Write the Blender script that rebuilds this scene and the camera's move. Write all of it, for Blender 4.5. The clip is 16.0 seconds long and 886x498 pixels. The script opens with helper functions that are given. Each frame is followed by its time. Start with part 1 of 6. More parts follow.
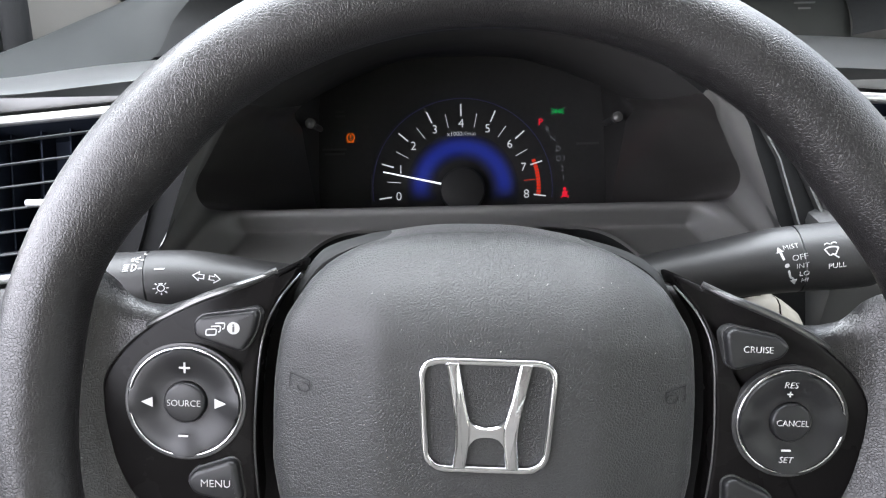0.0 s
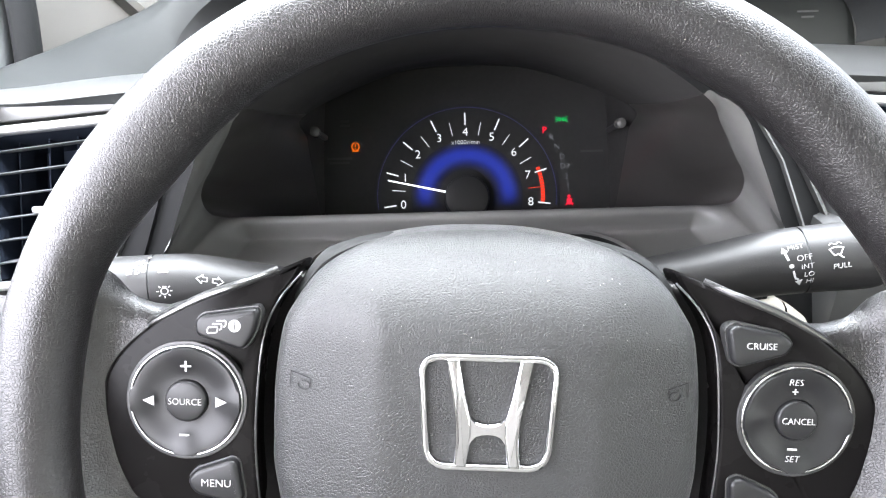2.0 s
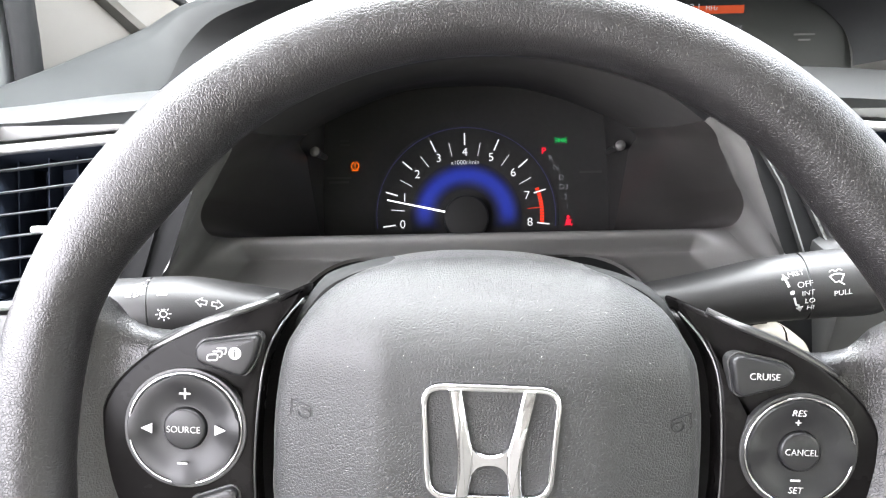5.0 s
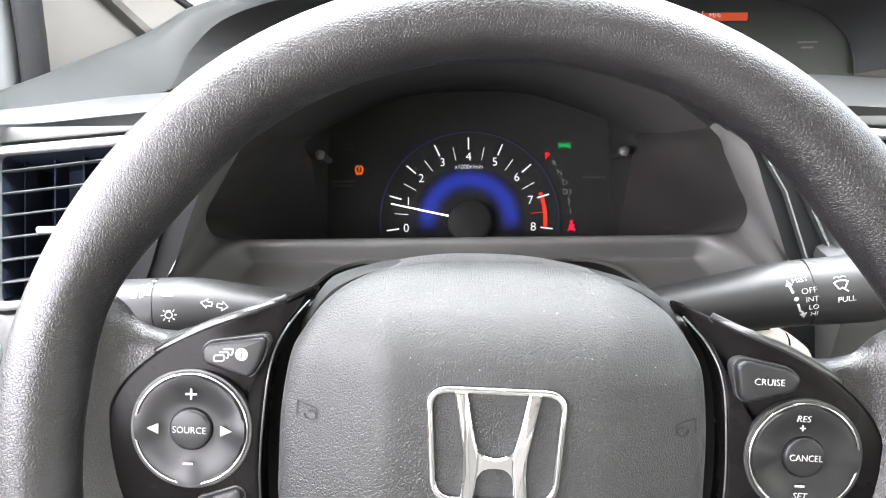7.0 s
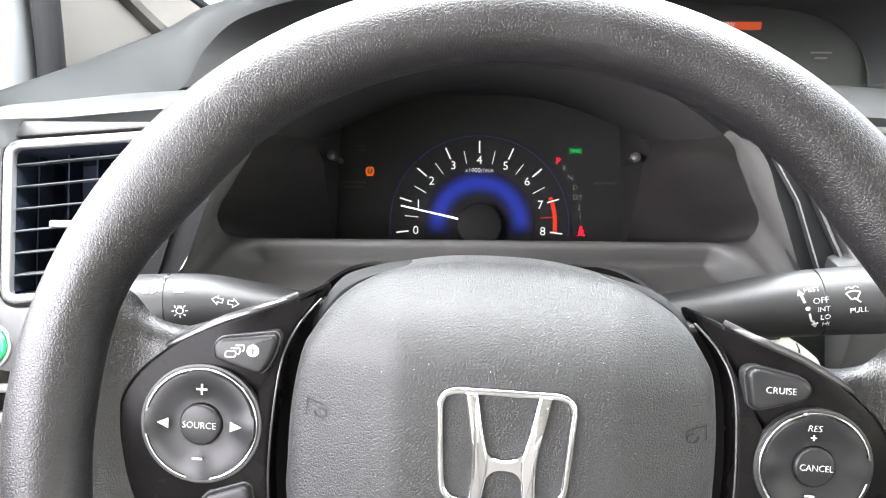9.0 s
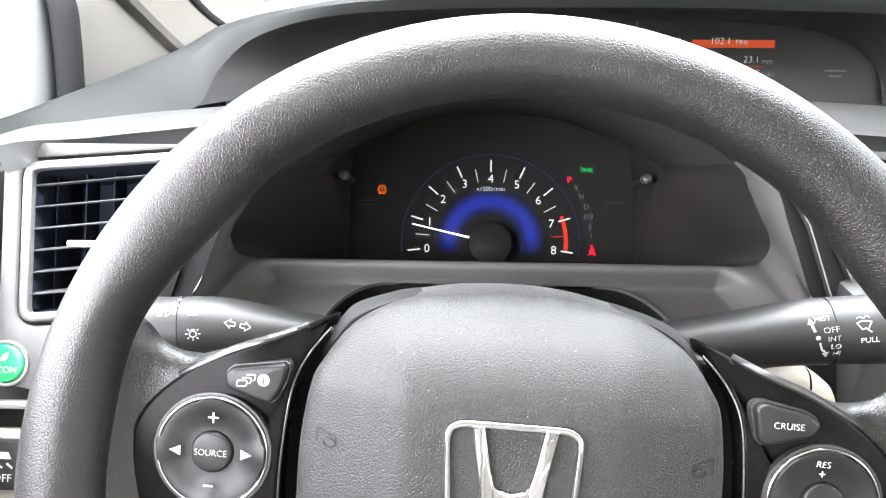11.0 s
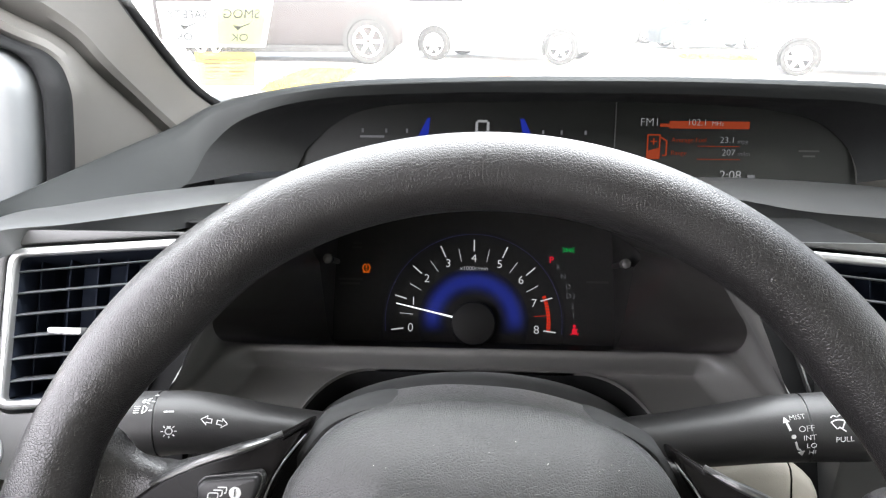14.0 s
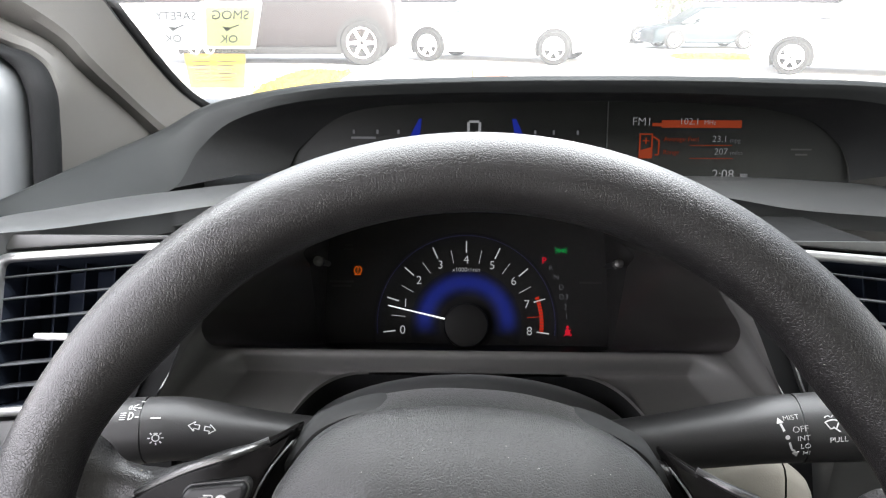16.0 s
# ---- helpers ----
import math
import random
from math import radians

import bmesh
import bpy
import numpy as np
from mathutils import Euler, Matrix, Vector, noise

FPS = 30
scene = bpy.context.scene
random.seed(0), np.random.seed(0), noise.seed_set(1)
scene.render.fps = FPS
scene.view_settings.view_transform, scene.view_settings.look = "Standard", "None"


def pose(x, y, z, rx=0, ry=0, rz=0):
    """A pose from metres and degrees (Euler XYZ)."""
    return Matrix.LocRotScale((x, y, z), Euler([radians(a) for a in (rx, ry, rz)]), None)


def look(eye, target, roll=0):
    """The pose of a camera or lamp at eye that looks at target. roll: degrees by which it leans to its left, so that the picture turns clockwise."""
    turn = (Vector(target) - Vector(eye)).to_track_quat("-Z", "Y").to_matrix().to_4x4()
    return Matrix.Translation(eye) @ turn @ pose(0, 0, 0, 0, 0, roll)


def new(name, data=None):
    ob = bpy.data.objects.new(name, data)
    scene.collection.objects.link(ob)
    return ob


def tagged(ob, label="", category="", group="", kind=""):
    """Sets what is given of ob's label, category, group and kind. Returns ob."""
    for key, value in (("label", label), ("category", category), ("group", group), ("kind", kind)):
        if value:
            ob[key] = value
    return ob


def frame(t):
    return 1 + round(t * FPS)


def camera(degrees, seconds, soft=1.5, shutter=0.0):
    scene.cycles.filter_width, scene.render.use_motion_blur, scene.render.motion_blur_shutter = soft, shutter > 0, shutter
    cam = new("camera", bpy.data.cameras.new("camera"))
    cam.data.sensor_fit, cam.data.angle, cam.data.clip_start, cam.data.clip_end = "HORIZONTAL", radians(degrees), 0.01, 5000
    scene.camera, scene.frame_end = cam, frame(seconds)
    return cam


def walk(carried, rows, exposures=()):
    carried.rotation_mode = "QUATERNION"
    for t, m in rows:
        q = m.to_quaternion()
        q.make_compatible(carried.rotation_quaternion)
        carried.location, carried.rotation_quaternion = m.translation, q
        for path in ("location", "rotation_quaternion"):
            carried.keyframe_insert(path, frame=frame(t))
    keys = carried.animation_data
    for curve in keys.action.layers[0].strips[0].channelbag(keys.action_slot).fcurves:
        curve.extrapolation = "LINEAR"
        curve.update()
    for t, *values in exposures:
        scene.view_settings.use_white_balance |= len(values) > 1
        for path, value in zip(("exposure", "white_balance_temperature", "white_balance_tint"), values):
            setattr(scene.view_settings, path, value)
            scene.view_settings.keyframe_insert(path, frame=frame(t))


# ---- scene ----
cam = camera(68.0, 16.0, soft=1.2)
PATH = [
    (0, (-0.014, 0.058, 1.094), (-0.029, 1.802, 0.116), -1.4),
    (0.5, (-0.013, 0.05, 1.091), (-0.029, 1.825, 0.169), -1.2),
    (1, (-0.011, 0.052, 1.089), (-0.033, 1.825, 0.165), -1.5),
    (1.5, (-0.01, 0.053, 1.089), (-0.039, 1.831, 0.175), -1.9),
    (2, (-0.011, 0.054, 1.087), (-0.05, 1.823, 0.155), -2.0),
    (2.5, (-0.012, 0.054, 1.089), (-0.06, 1.829, 0.17), -2.0),
    (3, (-0.011, 0.055, 1.087), (-0.054, 1.825, 0.158), -2.0),
    (3.5, (-0.009, 0.058, 1.09), (-0.041, 1.835, 0.174), -1.9),
    (3.7, (-0.008, 0.058, 1.092), (-0.051, 1.833, 0.172), -2.2),
    (5.8, (-0.016, 0.057, 1.092), (-0.038, 1.85, 0.207), -1.0),
    (6, (-0.016, 0.057, 1.091), (-0.048, 1.845, 0.196), -1.1),
    (6.5, (-0.015, 0.056, 1.092), (-0.043, 1.85, 0.208), -1.1),
    (7, (-0.016, 0.056, 1.092), (-0.043, 1.85, 0.208), -1.0),
    (7.5, (-0.014, 0.058, 1.095), (-0.042, 1.85, 0.207), -1.2),
    (8, (-0.013, 0.057, 1.093), (-0.057, 1.85, 0.208), -1.1),
    (8.5, (-0.017, 0.056, 1.09), (-0.065, 1.852, 0.213), -0.4),
    (9, (-0.019, 0.055, 1.091), (-0.063, 1.854, 0.219), 0.0),
    (9.2, (-0.018, 0.056, 1.093), (-0.07, 1.858, 0.228), -0.1),
    (11.5, (-0.017, 0.057, 1.104), (-0.102, 1.866, 0.256), -0.1),
    (12, (-0.016, 0.056, 1.108), (-0.097, 1.878, 0.287), 0.1),
    (12.5, (-0.017, 0.056, 1.113), (-0.104, 1.897, 0.337), -0.0),
    (13, (-0.018, 0.057, 1.116), (-0.081, 1.905, 0.352), 0.7),
    (13.5, (-0.01, 0.059, 1.126), (-0.081, 1.931, 0.425), 0.1),
    (14, (-0.01, 0.062, 1.126), (-0.072, 1.932, 0.418), 0.3),
    (14.5, (-0.008, 0.064, 1.128), (-0.068, 1.94, 0.438), 0.3),
    (15, (-0.008, 0.065, 1.131), (-0.061, 1.943, 0.445), 0.4),
    (15.5, (-0.008, 0.066, 1.125), (-0.06, 1.937, 0.422), 0.4),
    (16, (-0.007, 0.066, 1.125), (-0.055, 1.937, 0.42), 0.0),
]
walk(cam, [(t, look(eye, target, roll)) for t, eye, target, roll in PATH],
     exposures=((0.0, 3.25, 6250, 10), (0.5, 4.18, 6250, 10), (2.0, 4.2, 6300, 10), (6.0, 4.22, 6500, 10), (9.0, 4.22, 6500, 10), (11.5, 4.22, 6500, 10), (12.5, 3.85, 6500, 10), (13.5, 3.33, 6500, 10), (14.0, 3.09, 6500, 10), (14.5, 2.9, 6500, 10), (16.0, 2.75, 6500, 10)))

# ---------------------------------------------------------------- daylight
world = bpy.data.worlds.new("sky")
scene.world = world
world.use_nodes = True
sky = world.node_tree.nodes.new("ShaderNodeTexSky")
sky.sky_type = "NISHITA"
sky.sun_disc = False
sky.sun_elevation, sky.sun_rotation = radians(27), radians(146)
sky.air_density, sky.dust_density = 1.0, 5.0
back = world.node_tree.nodes["Background"]
back.inputs["Strength"].default_value = 0.15
haze = world.node_tree.nodes.new("ShaderNodeHueSaturation")
haze.inputs["Saturation"].default_value = 0.35
world.node_tree.links.new(sky.outputs[0], haze.inputs["Color"])
world.node_tree.links.new(haze.outputs[0], back.inputs[0])
sun = new("sun", bpy.data.lights.new("sun", "SUN"))
sun.data.energy, sun.data.angle, sun.data.color = 3.0, radians(0.6), (1.0, 0.96, 0.90)
# sun from behind the car and to its right: the roof keeps it off the dashboard
sun.matrix_world = look((5.5, -8.3, 5.0), (0, 0, 0))



def window_light(name, eye, target, wide, high, watts, tone=(0.95, 0.98, 1.0)):
    """The sky's light through one window of the car."""
    la = bpy.data.lights.new(name, "AREA")
    la.shape, la.size, la.size_y, la.energy, la.color = "RECTANGLE", wide, high, watts, tone
    ob = new(name, la)
    ob.matrix_world = look(eye, target)
    return ob


window_light("driver_window_light", (-0.47, -0.16, 1.17), (0.4, -0.06, 1.08), 1.1, 0.38, 1.95, (0.99, 0.95, 1.02))
window_light("rear_window_light", (0.35, -1.62, 1.17), (0.35, 0.0, 1.10), 1.2, 0.34, 0.12)
window_light("passenger_window_light", (0.97, 0.02, 1.17), (0.0, 0.10, 1.06), 0.9, 0.32, 0.65)
window_light("windscreen_light", (-0.08, 0.40, 1.315), (-0.02, 0.27, 0.80), 0.95, 0.56, 4.3)

# ---------------------------------------------------------------- helpers of this scene
def slope(origin, degrees):
    """A frame on a plane that leans away from the driver: X right, Y up the slope, Z towards the driver."""
    a = radians(degrees)
    m = Matrix(((1, 0, 0, 0), (0, math.sin(a), -math.cos(a), 0), (0, math.cos(a), math.sin(a), 0), (0, 0, 0, 1)))
    return Matrix.Translation(origin) @ m


def thing(name, label, category, m=None, group="", kind=""):
    ob = new(name)
    ob.empty_display_size = 0.02
    if m is not None:
        ob.matrix_world = m
    return tagged(ob, label, category, group, kind)


def part(name, bm, material, parent=None, label="", sharp=35, m=None):
    bmesh.ops.recalc_face_normals(bm, faces=bm.faces)
    for f in bm.faces:
        f.smooth = True
    me = bpy.data.meshes.new(name)
    bm.to_mesh(me)
    bm.free()
    me.set_sharp_from_angle(angle=radians(sharp))
    me.materials.append(material)
    ob = new(name, me)
    if parent is not None:
        ob.parent = parent
    if m is not None:
        ob.matrix_basis = m
    return tagged(ob, label)


def spline(points, n, closed=False):
    """n points along a smooth curve through the given ones, equally many for each stretch."""
    p = [Vector(q) if len(q) == 3 else Vector((*q, 0)) for q in points]
    k = len(p)
    spans = k if closed else k - 1
    out = []
    count = n if closed else n - 1
    for i in range(n):
        u = i / count * spans
        a = min(int(u), spans - 1)
        f = u - a
        if closed:
            q = [p[(a + j) % k] for j in (-1, 0, 1, 2)]
        else:
            q = [p[max(0, min(k - 1, a + j))] for j in (-1, 0, 1, 2)]
        out.append(0.5 * (2 * q[1] + (q[2] - q[0]) * f + (2 * q[0] - 5 * q[1] + 4 * q[2] - q[3]) * f ** 2
                          + (3 * q[1] - q[0] - 3 * q[2] + q[3]) * f ** 3))
    return out


def loft(rows, closed=False, caps=False, bm=None):
    """Quads between rows of points; closed: each row is a loop; caps: fill the first and the last row."""
    bm = bm or bmesh.new()
    vs = [[bm.verts.new(p) for p in row] for row in rows]
    n = len(rows[0])
    for a, b in zip(vs, vs[1:]):
        for j in range(n if closed else n - 1):
            k = (j + 1) % n
            try:
                bm.faces.new((a[j], a[k], b[k], b[j]))
            except ValueError:
                pass
    if caps:
        bm.faces.new(vs[0])
        bm.faces.new(vs[-1])
    return bm


def inset(outline, d):
    """A closed flat outline moved inwards by d (outwards if negative)."""
    n = len(outline)
    area = sum(outline[i].x * outline[(i + 1) % n].y - outline[(i + 1) % n].x * outline[i].y for i in range(n))
    out = []
    for i in range(n):
        t = outline[(i + 1) % n] - outline[i - 1]
        t = Vector((t.x, t.y, 0))
        if t.length < 1e-9:
            out.append(outline[i].copy())
            continue
        t.normalize()
        nrm = Vector((-t.y, t.x, 0)) * (1 if area > 0 else -1)
        out.append(outline[i] + nrm * d)
    return out


def plate(outline, top, bottom, r, bm=None, dome=0.0):
    """A slab with a rounded upper edge from a closed flat outline; dome: extra height at its middle."""
    rows = [[Vector((p.x, p.y, bottom)) for p in outline]]
    for k in range(5):
        a = k / 4 * math.pi / 2
        ins = inset(outline, r * (1 - math.cos(a)))
        rows.append([Vector((p.x, p.y, top - r + r * math.sin(a))) for p in ins])
    if dome:
        c = sum((Vector((p.x, p.y, 0)) for p in outline), Vector()) / len(outline)
        last = rows[-1]
        for k in (0.75, 0.5, 0.25):
            rows.append([Vector((c.x + (p.x - c.x) * k, c.y + (p.y - c.y) * k, p.z + dome * (1 - k * k))) for p in last])
    return loft(rows, closed=True, caps=True, bm=bm)


def ring(outer, inner, top, bottom, r, bm=None):
    """A frame between two outlines with equal counts of points, its edges rounded."""
    rows = []
    for line, sign in ((outer, 1), (inner, -1)):
        side = [[Vector((p.x, p.y, bottom)) for p in line]]
        for k in range(4):
            a = k / 3 * math.pi / 2
            ins = inset(line, sign * r * (1 - math.cos(a)))
            side.append([Vector((p.x, p.y, top - r + r * math.sin(a))) for p in ins])
        rows += side if sign > 0 else side[::-1]
    rows.append(rows[0])
    return loft(rows, closed=True, bm=bm)


def circle(r, n=48, cx=0.0, cy=0.0, ry=None):
    return [Vector((cx + r * math.cos(2 * math.pi * i / n), cy + (ry or r) * math.sin(2 * math.pi * i / n), 0)) for i in range(n)]


def rounded(points, r, n=6):
    """A polygon with rounded corners."""
    p = [Vector((*q, 0)) for q in points]
    out = []
    k = len(p)
    for i in range(k):
        a, b, c = p[i - 1], p[i], p[(i + 1) % k]
        rr = r[i] if isinstance(r, (list, tuple)) else r
        d1, d2 = (a - b), (c - b)
        s = min(rr, d1.length * 0.45, d2.length * 0.45)
        s1, s2 = b + d1.normalized() * s, b + d2.normalized() * s
        for j in range(n):
            t = j / (n - 1)
            out.append((1 - t) ** 2 * s1 + 2 * t * (1 - t) * b + t * t * s2)
    return out


def tube(path, radii, n=16, squash=1.0, bm=None, caps=True):
    """A round bar along a path of points with a radius at each."""
    rows = []
    up = Vector((0, 0, 1))
    for i, p in enumerate(path):
        d = (path[min(i + 1, len(path) - 1)] - path[max(i - 1, 0)]).normalized()
        side = d.cross(up)
        if side.length < 1e-3:
            side = d.cross(Vector((0, 1, 0)))
        side.normalize()
        top = side.cross(d)
        r = radii[i] if isinstance(radii, (list, tuple)) else radii
        rows.append([p + side * r * math.cos(2 * math.pi * j / n) + top * r * squash * math.sin(2 * math.pi * j / n) for j in range(n)])
    return loft(rows, closed=True, caps=caps, bm=bm)


def block(x0, x1, y0, y1, z0, z1, r=0.0, bm=None, segments=2):
    bm2 = bmesh.new()
    bmesh.ops.create_cube(bm2, size=1)
    for v in bm2.verts:
        v.co = Vector(((x0 + x1) / 2 + v.co.x * (x1 - x0), (y0 + y1) / 2 + v.co.y * (y1 - y0), (z0 + z1) / 2 + v.co.z * (z1 - z0)))
    if r:
        bmesh.ops.bevel(bm2, geom=bm2.edges[:], offset=r, segments=segments, profile=0.5, affect="EDGES")
    if bm is None:
        return bm2
    me = bpy.data.meshes.new("tmp")
    bm2.to_mesh(me)
    bm2.free()
    bm.from_mesh(me)
    bpy.data.meshes.remove(me)
    return bm


def sheet(rows, thick):
    """A lofted surface with a back, thick metres behind it."""
    bm = loft(rows)
    bmesh.ops.recalc_face_normals(bm, faces=bm.faces)
    bmesh.ops.solidify(bm, geom=bm.faces[:], thickness=thick)
    return bm


def letters(text, size, parent, material, m, name="lettering", label="", align="CENTER", depth=0.0002, wide=1.0, shear=0.0, warp=None, bold=0.0):
    """Writing with the built-in font, as a mesh on the plane of m."""
    cu = bpy.data.curves.new("text", "FONT")
    cu.body, cu.size, cu.align_x, cu.align_y = text, size, align, "CENTER"
    cu.extrude, cu.shear, cu.resolution_u, cu.offset = depth, shear, 3, bold - 0.019 * size
    tmp = new("text_tmp", cu)
    me = bpy.data.meshes.new_from_object(tmp.evaluated_get(bpy.context.evaluated_depsgraph_get()))
    bpy.data.objects.remove(tmp)
    bpy.data.curves.remove(cu)
    me.name = name
    for v in me.vertices:
        v.co.x *= wide
    if warp:
        for v in me.vertices:
            v.co = warp(v.co)
    me.materials.clear()
    me.materials.append(material)
    ob = new(name, me)
    ob.parent = parent
    ob.matrix_basis = m
    return tagged(ob, label)


def at(x, y, z=0.0, turn=0.0):
    return pose(x, y, z, 0, 0, turn)


def flat(polys, z=0.0, depth=0.0003, warp=None):
    """Flat marks from polygons of (x, y), slightly raised."""
    bm = bmesh.new()
    for k, poly in enumerate(polys):
        lo = [bm.verts.new((p[0], p[1], z)) for p in poly]
        hi = [bm.verts.new((p[0], p[1], z + depth + 0.00002 * (k % 12))) for p in poly]
        bm.faces.new(hi)
        for i in range(len(poly)):
            j = (i + 1) % len(poly)
            bm.faces.new((lo[i], lo[j], hi[j], hi[i]))
    if warp:
        for v in bm.verts:
            v.co = warp(v.co)
    return bm


def arc_band(r0, r1, a0, a1, n=24, cx=0.0, cy=0.0):
    pts = []
    for i in range(n + 1):
        a = radians(a0 + (a1 - a0) * i / n)
        pts.append((cx + r1 * math.cos(a), cy + r1 * math.sin(a)))
    for i in range(n, -1, -1):
        a = radians(a0 + (a1 - a0) * i / n)
        pts.append((cx + r0 * math.cos(a), cy + r0 * math.sin(a)))
    return pts


def bar(x0, y0, x1, y1, w):
    d = Vector((x1 - x0, y1 - y0)).normalized()
    n = Vector((-d.y, d.x)) * w / 2
    return [(x0 + n.x, y0 + n.y), (x0 - n.x, y0 - n.y), (x1 - n.x, y1 - n.y), (x1 + n.x, y1 + n.y)]


# ---------------------------------------------------------------- materials
def material(name, color, rough=0.5, metal=0.0, bump=0.0, bump_size=0.001, vary=0.15, vary_size=0.05, spec=0.5,
             emit=None, strength=0.0, coat=0.0, cells=False, sheen=0.0):
    """A procedural surface: colour varied at two scales, relief of a real size in metres."""
    mt = bpy.data.materials.new(name)
    mt.use_nodes = True
    nt = mt.node_tree
    nd, ln = nt.nodes, nt.links
    b = nd["Principled BSDF"]
    b.inputs["Base Color"].default_value = (*color, 1)
    b.inputs["Roughness"].default_value = rough
    b.inputs["Metallic"].default_value = metal
    b.inputs["Specular IOR Level"].default_value = spec
    b.inputs["Coat Weight"].default_value = coat
    # a film of dust brightens a surface seen along its face
    b.inputs["Sheen Weight"].default_value, b.inputs["Sheen Roughness"].default_value = sheen, 0.25
    co = nd.new("ShaderNodeTexCoord")
    if vary:
        n1 = nd.new("ShaderNodeTexNoise")
        n1.inputs["Scale"].default_value = 1 / vary_size
        n1.inputs["Detail"].default_value = 4
        ln.new(co.outputs["Object"], n1.inputs["Vector"])
        n2 = nd.new("ShaderNodeTexNoise")
        n2.inputs["Scale"].default_value = 12 / vary_size
        n2.inputs["Detail"].default_value = 3
        ln.new(co.outputs["Object"], n2.inputs["Vector"])
        add = nd.new("ShaderNodeMath")
        add.operation = "MULTIPLY_ADD"
        ln.new(n2.outputs["Fac"], add.inputs[0])
        add.inputs[1].default_value = 0.4
        ln.new(n1.outputs["Fac"], add.inputs[2])
        rmp = nd.new("ShaderNodeMapRange")
        ln.new(add.outputs[0], rmp.inputs["Value"])
        rmp.inputs["From Min"].default_value, rmp.inputs["From Max"].default_value = 0.35, 1.05
        rmp.inputs["To Min"].default_value, rmp.inputs["To Max"].default_value = 1 - vary, 1 + vary
        mix = nd.new("ShaderNodeVectorMath")
        mix.operation = "SCALE"
        mix.inputs[0].default_value = color
        ln.new(rmp.outputs["Result"], mix.inputs["Scale"])
        ln.new(mix.outputs["Vector"], b.inputs["Base Color"])
        rr = nd.new("ShaderNodeMapRange")
        ln.new(n1.outputs["Fac"], rr.inputs["Value"])
        rr.inputs["From Min"].default_value, rr.inputs["From Max"].default_value = 0.3, 0.7
        rr.inputs["To Min"].default_value, rr.inputs["To Max"].default_value = max(0.02, rough * (1 - vary)), min(1, rough * (1 + vary))
        ln.new(rr.outputs["Result"], b.inputs["Roughness"])
    if bump:
        bp = nd.new("ShaderNodeBump")
        bp.inputs["Strength"].default_value = 1.0
        bp.inputs["Distance"].default_value = bump
        if cells:
            # leather grain: cells with rounded tops, bent by noise, with a finer grain on top
            wob = nd.new("ShaderNodeTexNoise")
            wob.inputs["Scale"].default_value = 0.6 / bump_size
            wob.inputs["Detail"].default_value = 2
            ln.new(co.outputs["Object"], wob.inputs["Vector"])
            sc = nd.new("ShaderNodeVectorMath")
            sc.operation = "MULTIPLY_ADD"
            ln.new(wob.outputs["Color"], sc.inputs[0])
            sc.inputs[1].default_value = (bump_size * 0.9,) * 3
            ln.new(co.outputs["Object"], sc.inputs[2])
            vo = nd.new("ShaderNodeTexVoronoi")
            vo.feature = "DISTANCE_TO_EDGE"
            vo.inputs["Scale"].default_value = 1 / bump_size
            ln.new(sc.outputs["Vector"], vo.inputs["Vector"])
            cr = nd.new("ShaderNodeMapRange")
            cr.interpolation_type = "SMOOTHSTEP"
            cr.inputs["From Min"].default_value, cr.inputs["From Max"].default_value = 0.0, 0.22
            ln.new(vo.outputs["Distance"], cr.inputs["Value"])
            fine = nd.new("ShaderNodeTexNoise")
            fine.inputs["Scale"].default_value = 1.6 / bump_size
            fine.inputs["Detail"].default_value = 3
            ln.new(co.outputs["Object"], fine.inputs["Vector"])
            ad = nd.new("ShaderNodeMath")
            ad.operation = "MULTIPLY_ADD"
            ln.new(fine.outputs["Fac"], ad.inputs[0])
            ad.inputs[1].default_value = 0.30
            ln.new(cr.outputs["Result"], ad.inputs[2])
            ln.new(ad.outputs[0], bp.inputs["Height"])
        else:
            ns = nd.new("ShaderNodeTexNoise")
            ns.inputs["Scale"].default_value = 1 / bump_size
            ns.inputs["Detail"].default_value = 4
            ln.new(co.outputs["Object"], ns.inputs["Vector"])
            ln.new(ns.outputs["Fac"], bp.inputs["Height"])
        ln.new(bp.outputs["Normal"], b.inputs["Normal"])
    if emit:
        b.inputs["Emission Color"].default_value = (*emit, 1)
        b.inputs["Emission Strength"].default_value = strength
    return mt


def glass(name, tint=(1, 1, 1), rough=0.0):
    """Thin clear glass: mostly clear, with a small mirror part."""
    mt = bpy.data.materials.new(name)
    mt.use_nodes = True
    nt = mt.node_tree
    nt.nodes.clear()
    out = nt.nodes.new("ShaderNodeOutputMaterial")
    tr = nt.nodes.new("ShaderNodeBsdfTransparent")
    tr.inputs["Color"].default_value = (*tint, 1)
    gl = nt.nodes.new("ShaderNodeBsdfGlossy")
    gl.inputs["Roughness"].default_value = rough
    mx = nt.nodes.new("ShaderNodeMixShader")
    mx.inputs[0].default_value = 0.03
    nt.links.new(tr.outputs[0], mx.inputs[1])
    nt.links.new(gl.outputs[0], mx.inputs[2])
    # veiling glare put in as a pale translucent mix, along with dust on the glass
    dust, m2 = nt.nodes.new("ShaderNodeBsdfTranslucent"), nt.nodes.new("ShaderNodeMixShader")
    dust.inputs["Color"].default_value = (0.85, 0.85, 0.83, 1)
    m2.inputs[0].default_value = 0.050
    nt.links.new(mx.outputs[0], m2.inputs[1])
    nt.links.new(dust.outputs[0], m2.inputs[2])
    nt.links.new(m2.outputs[0], out.inputs[0])
    return mt


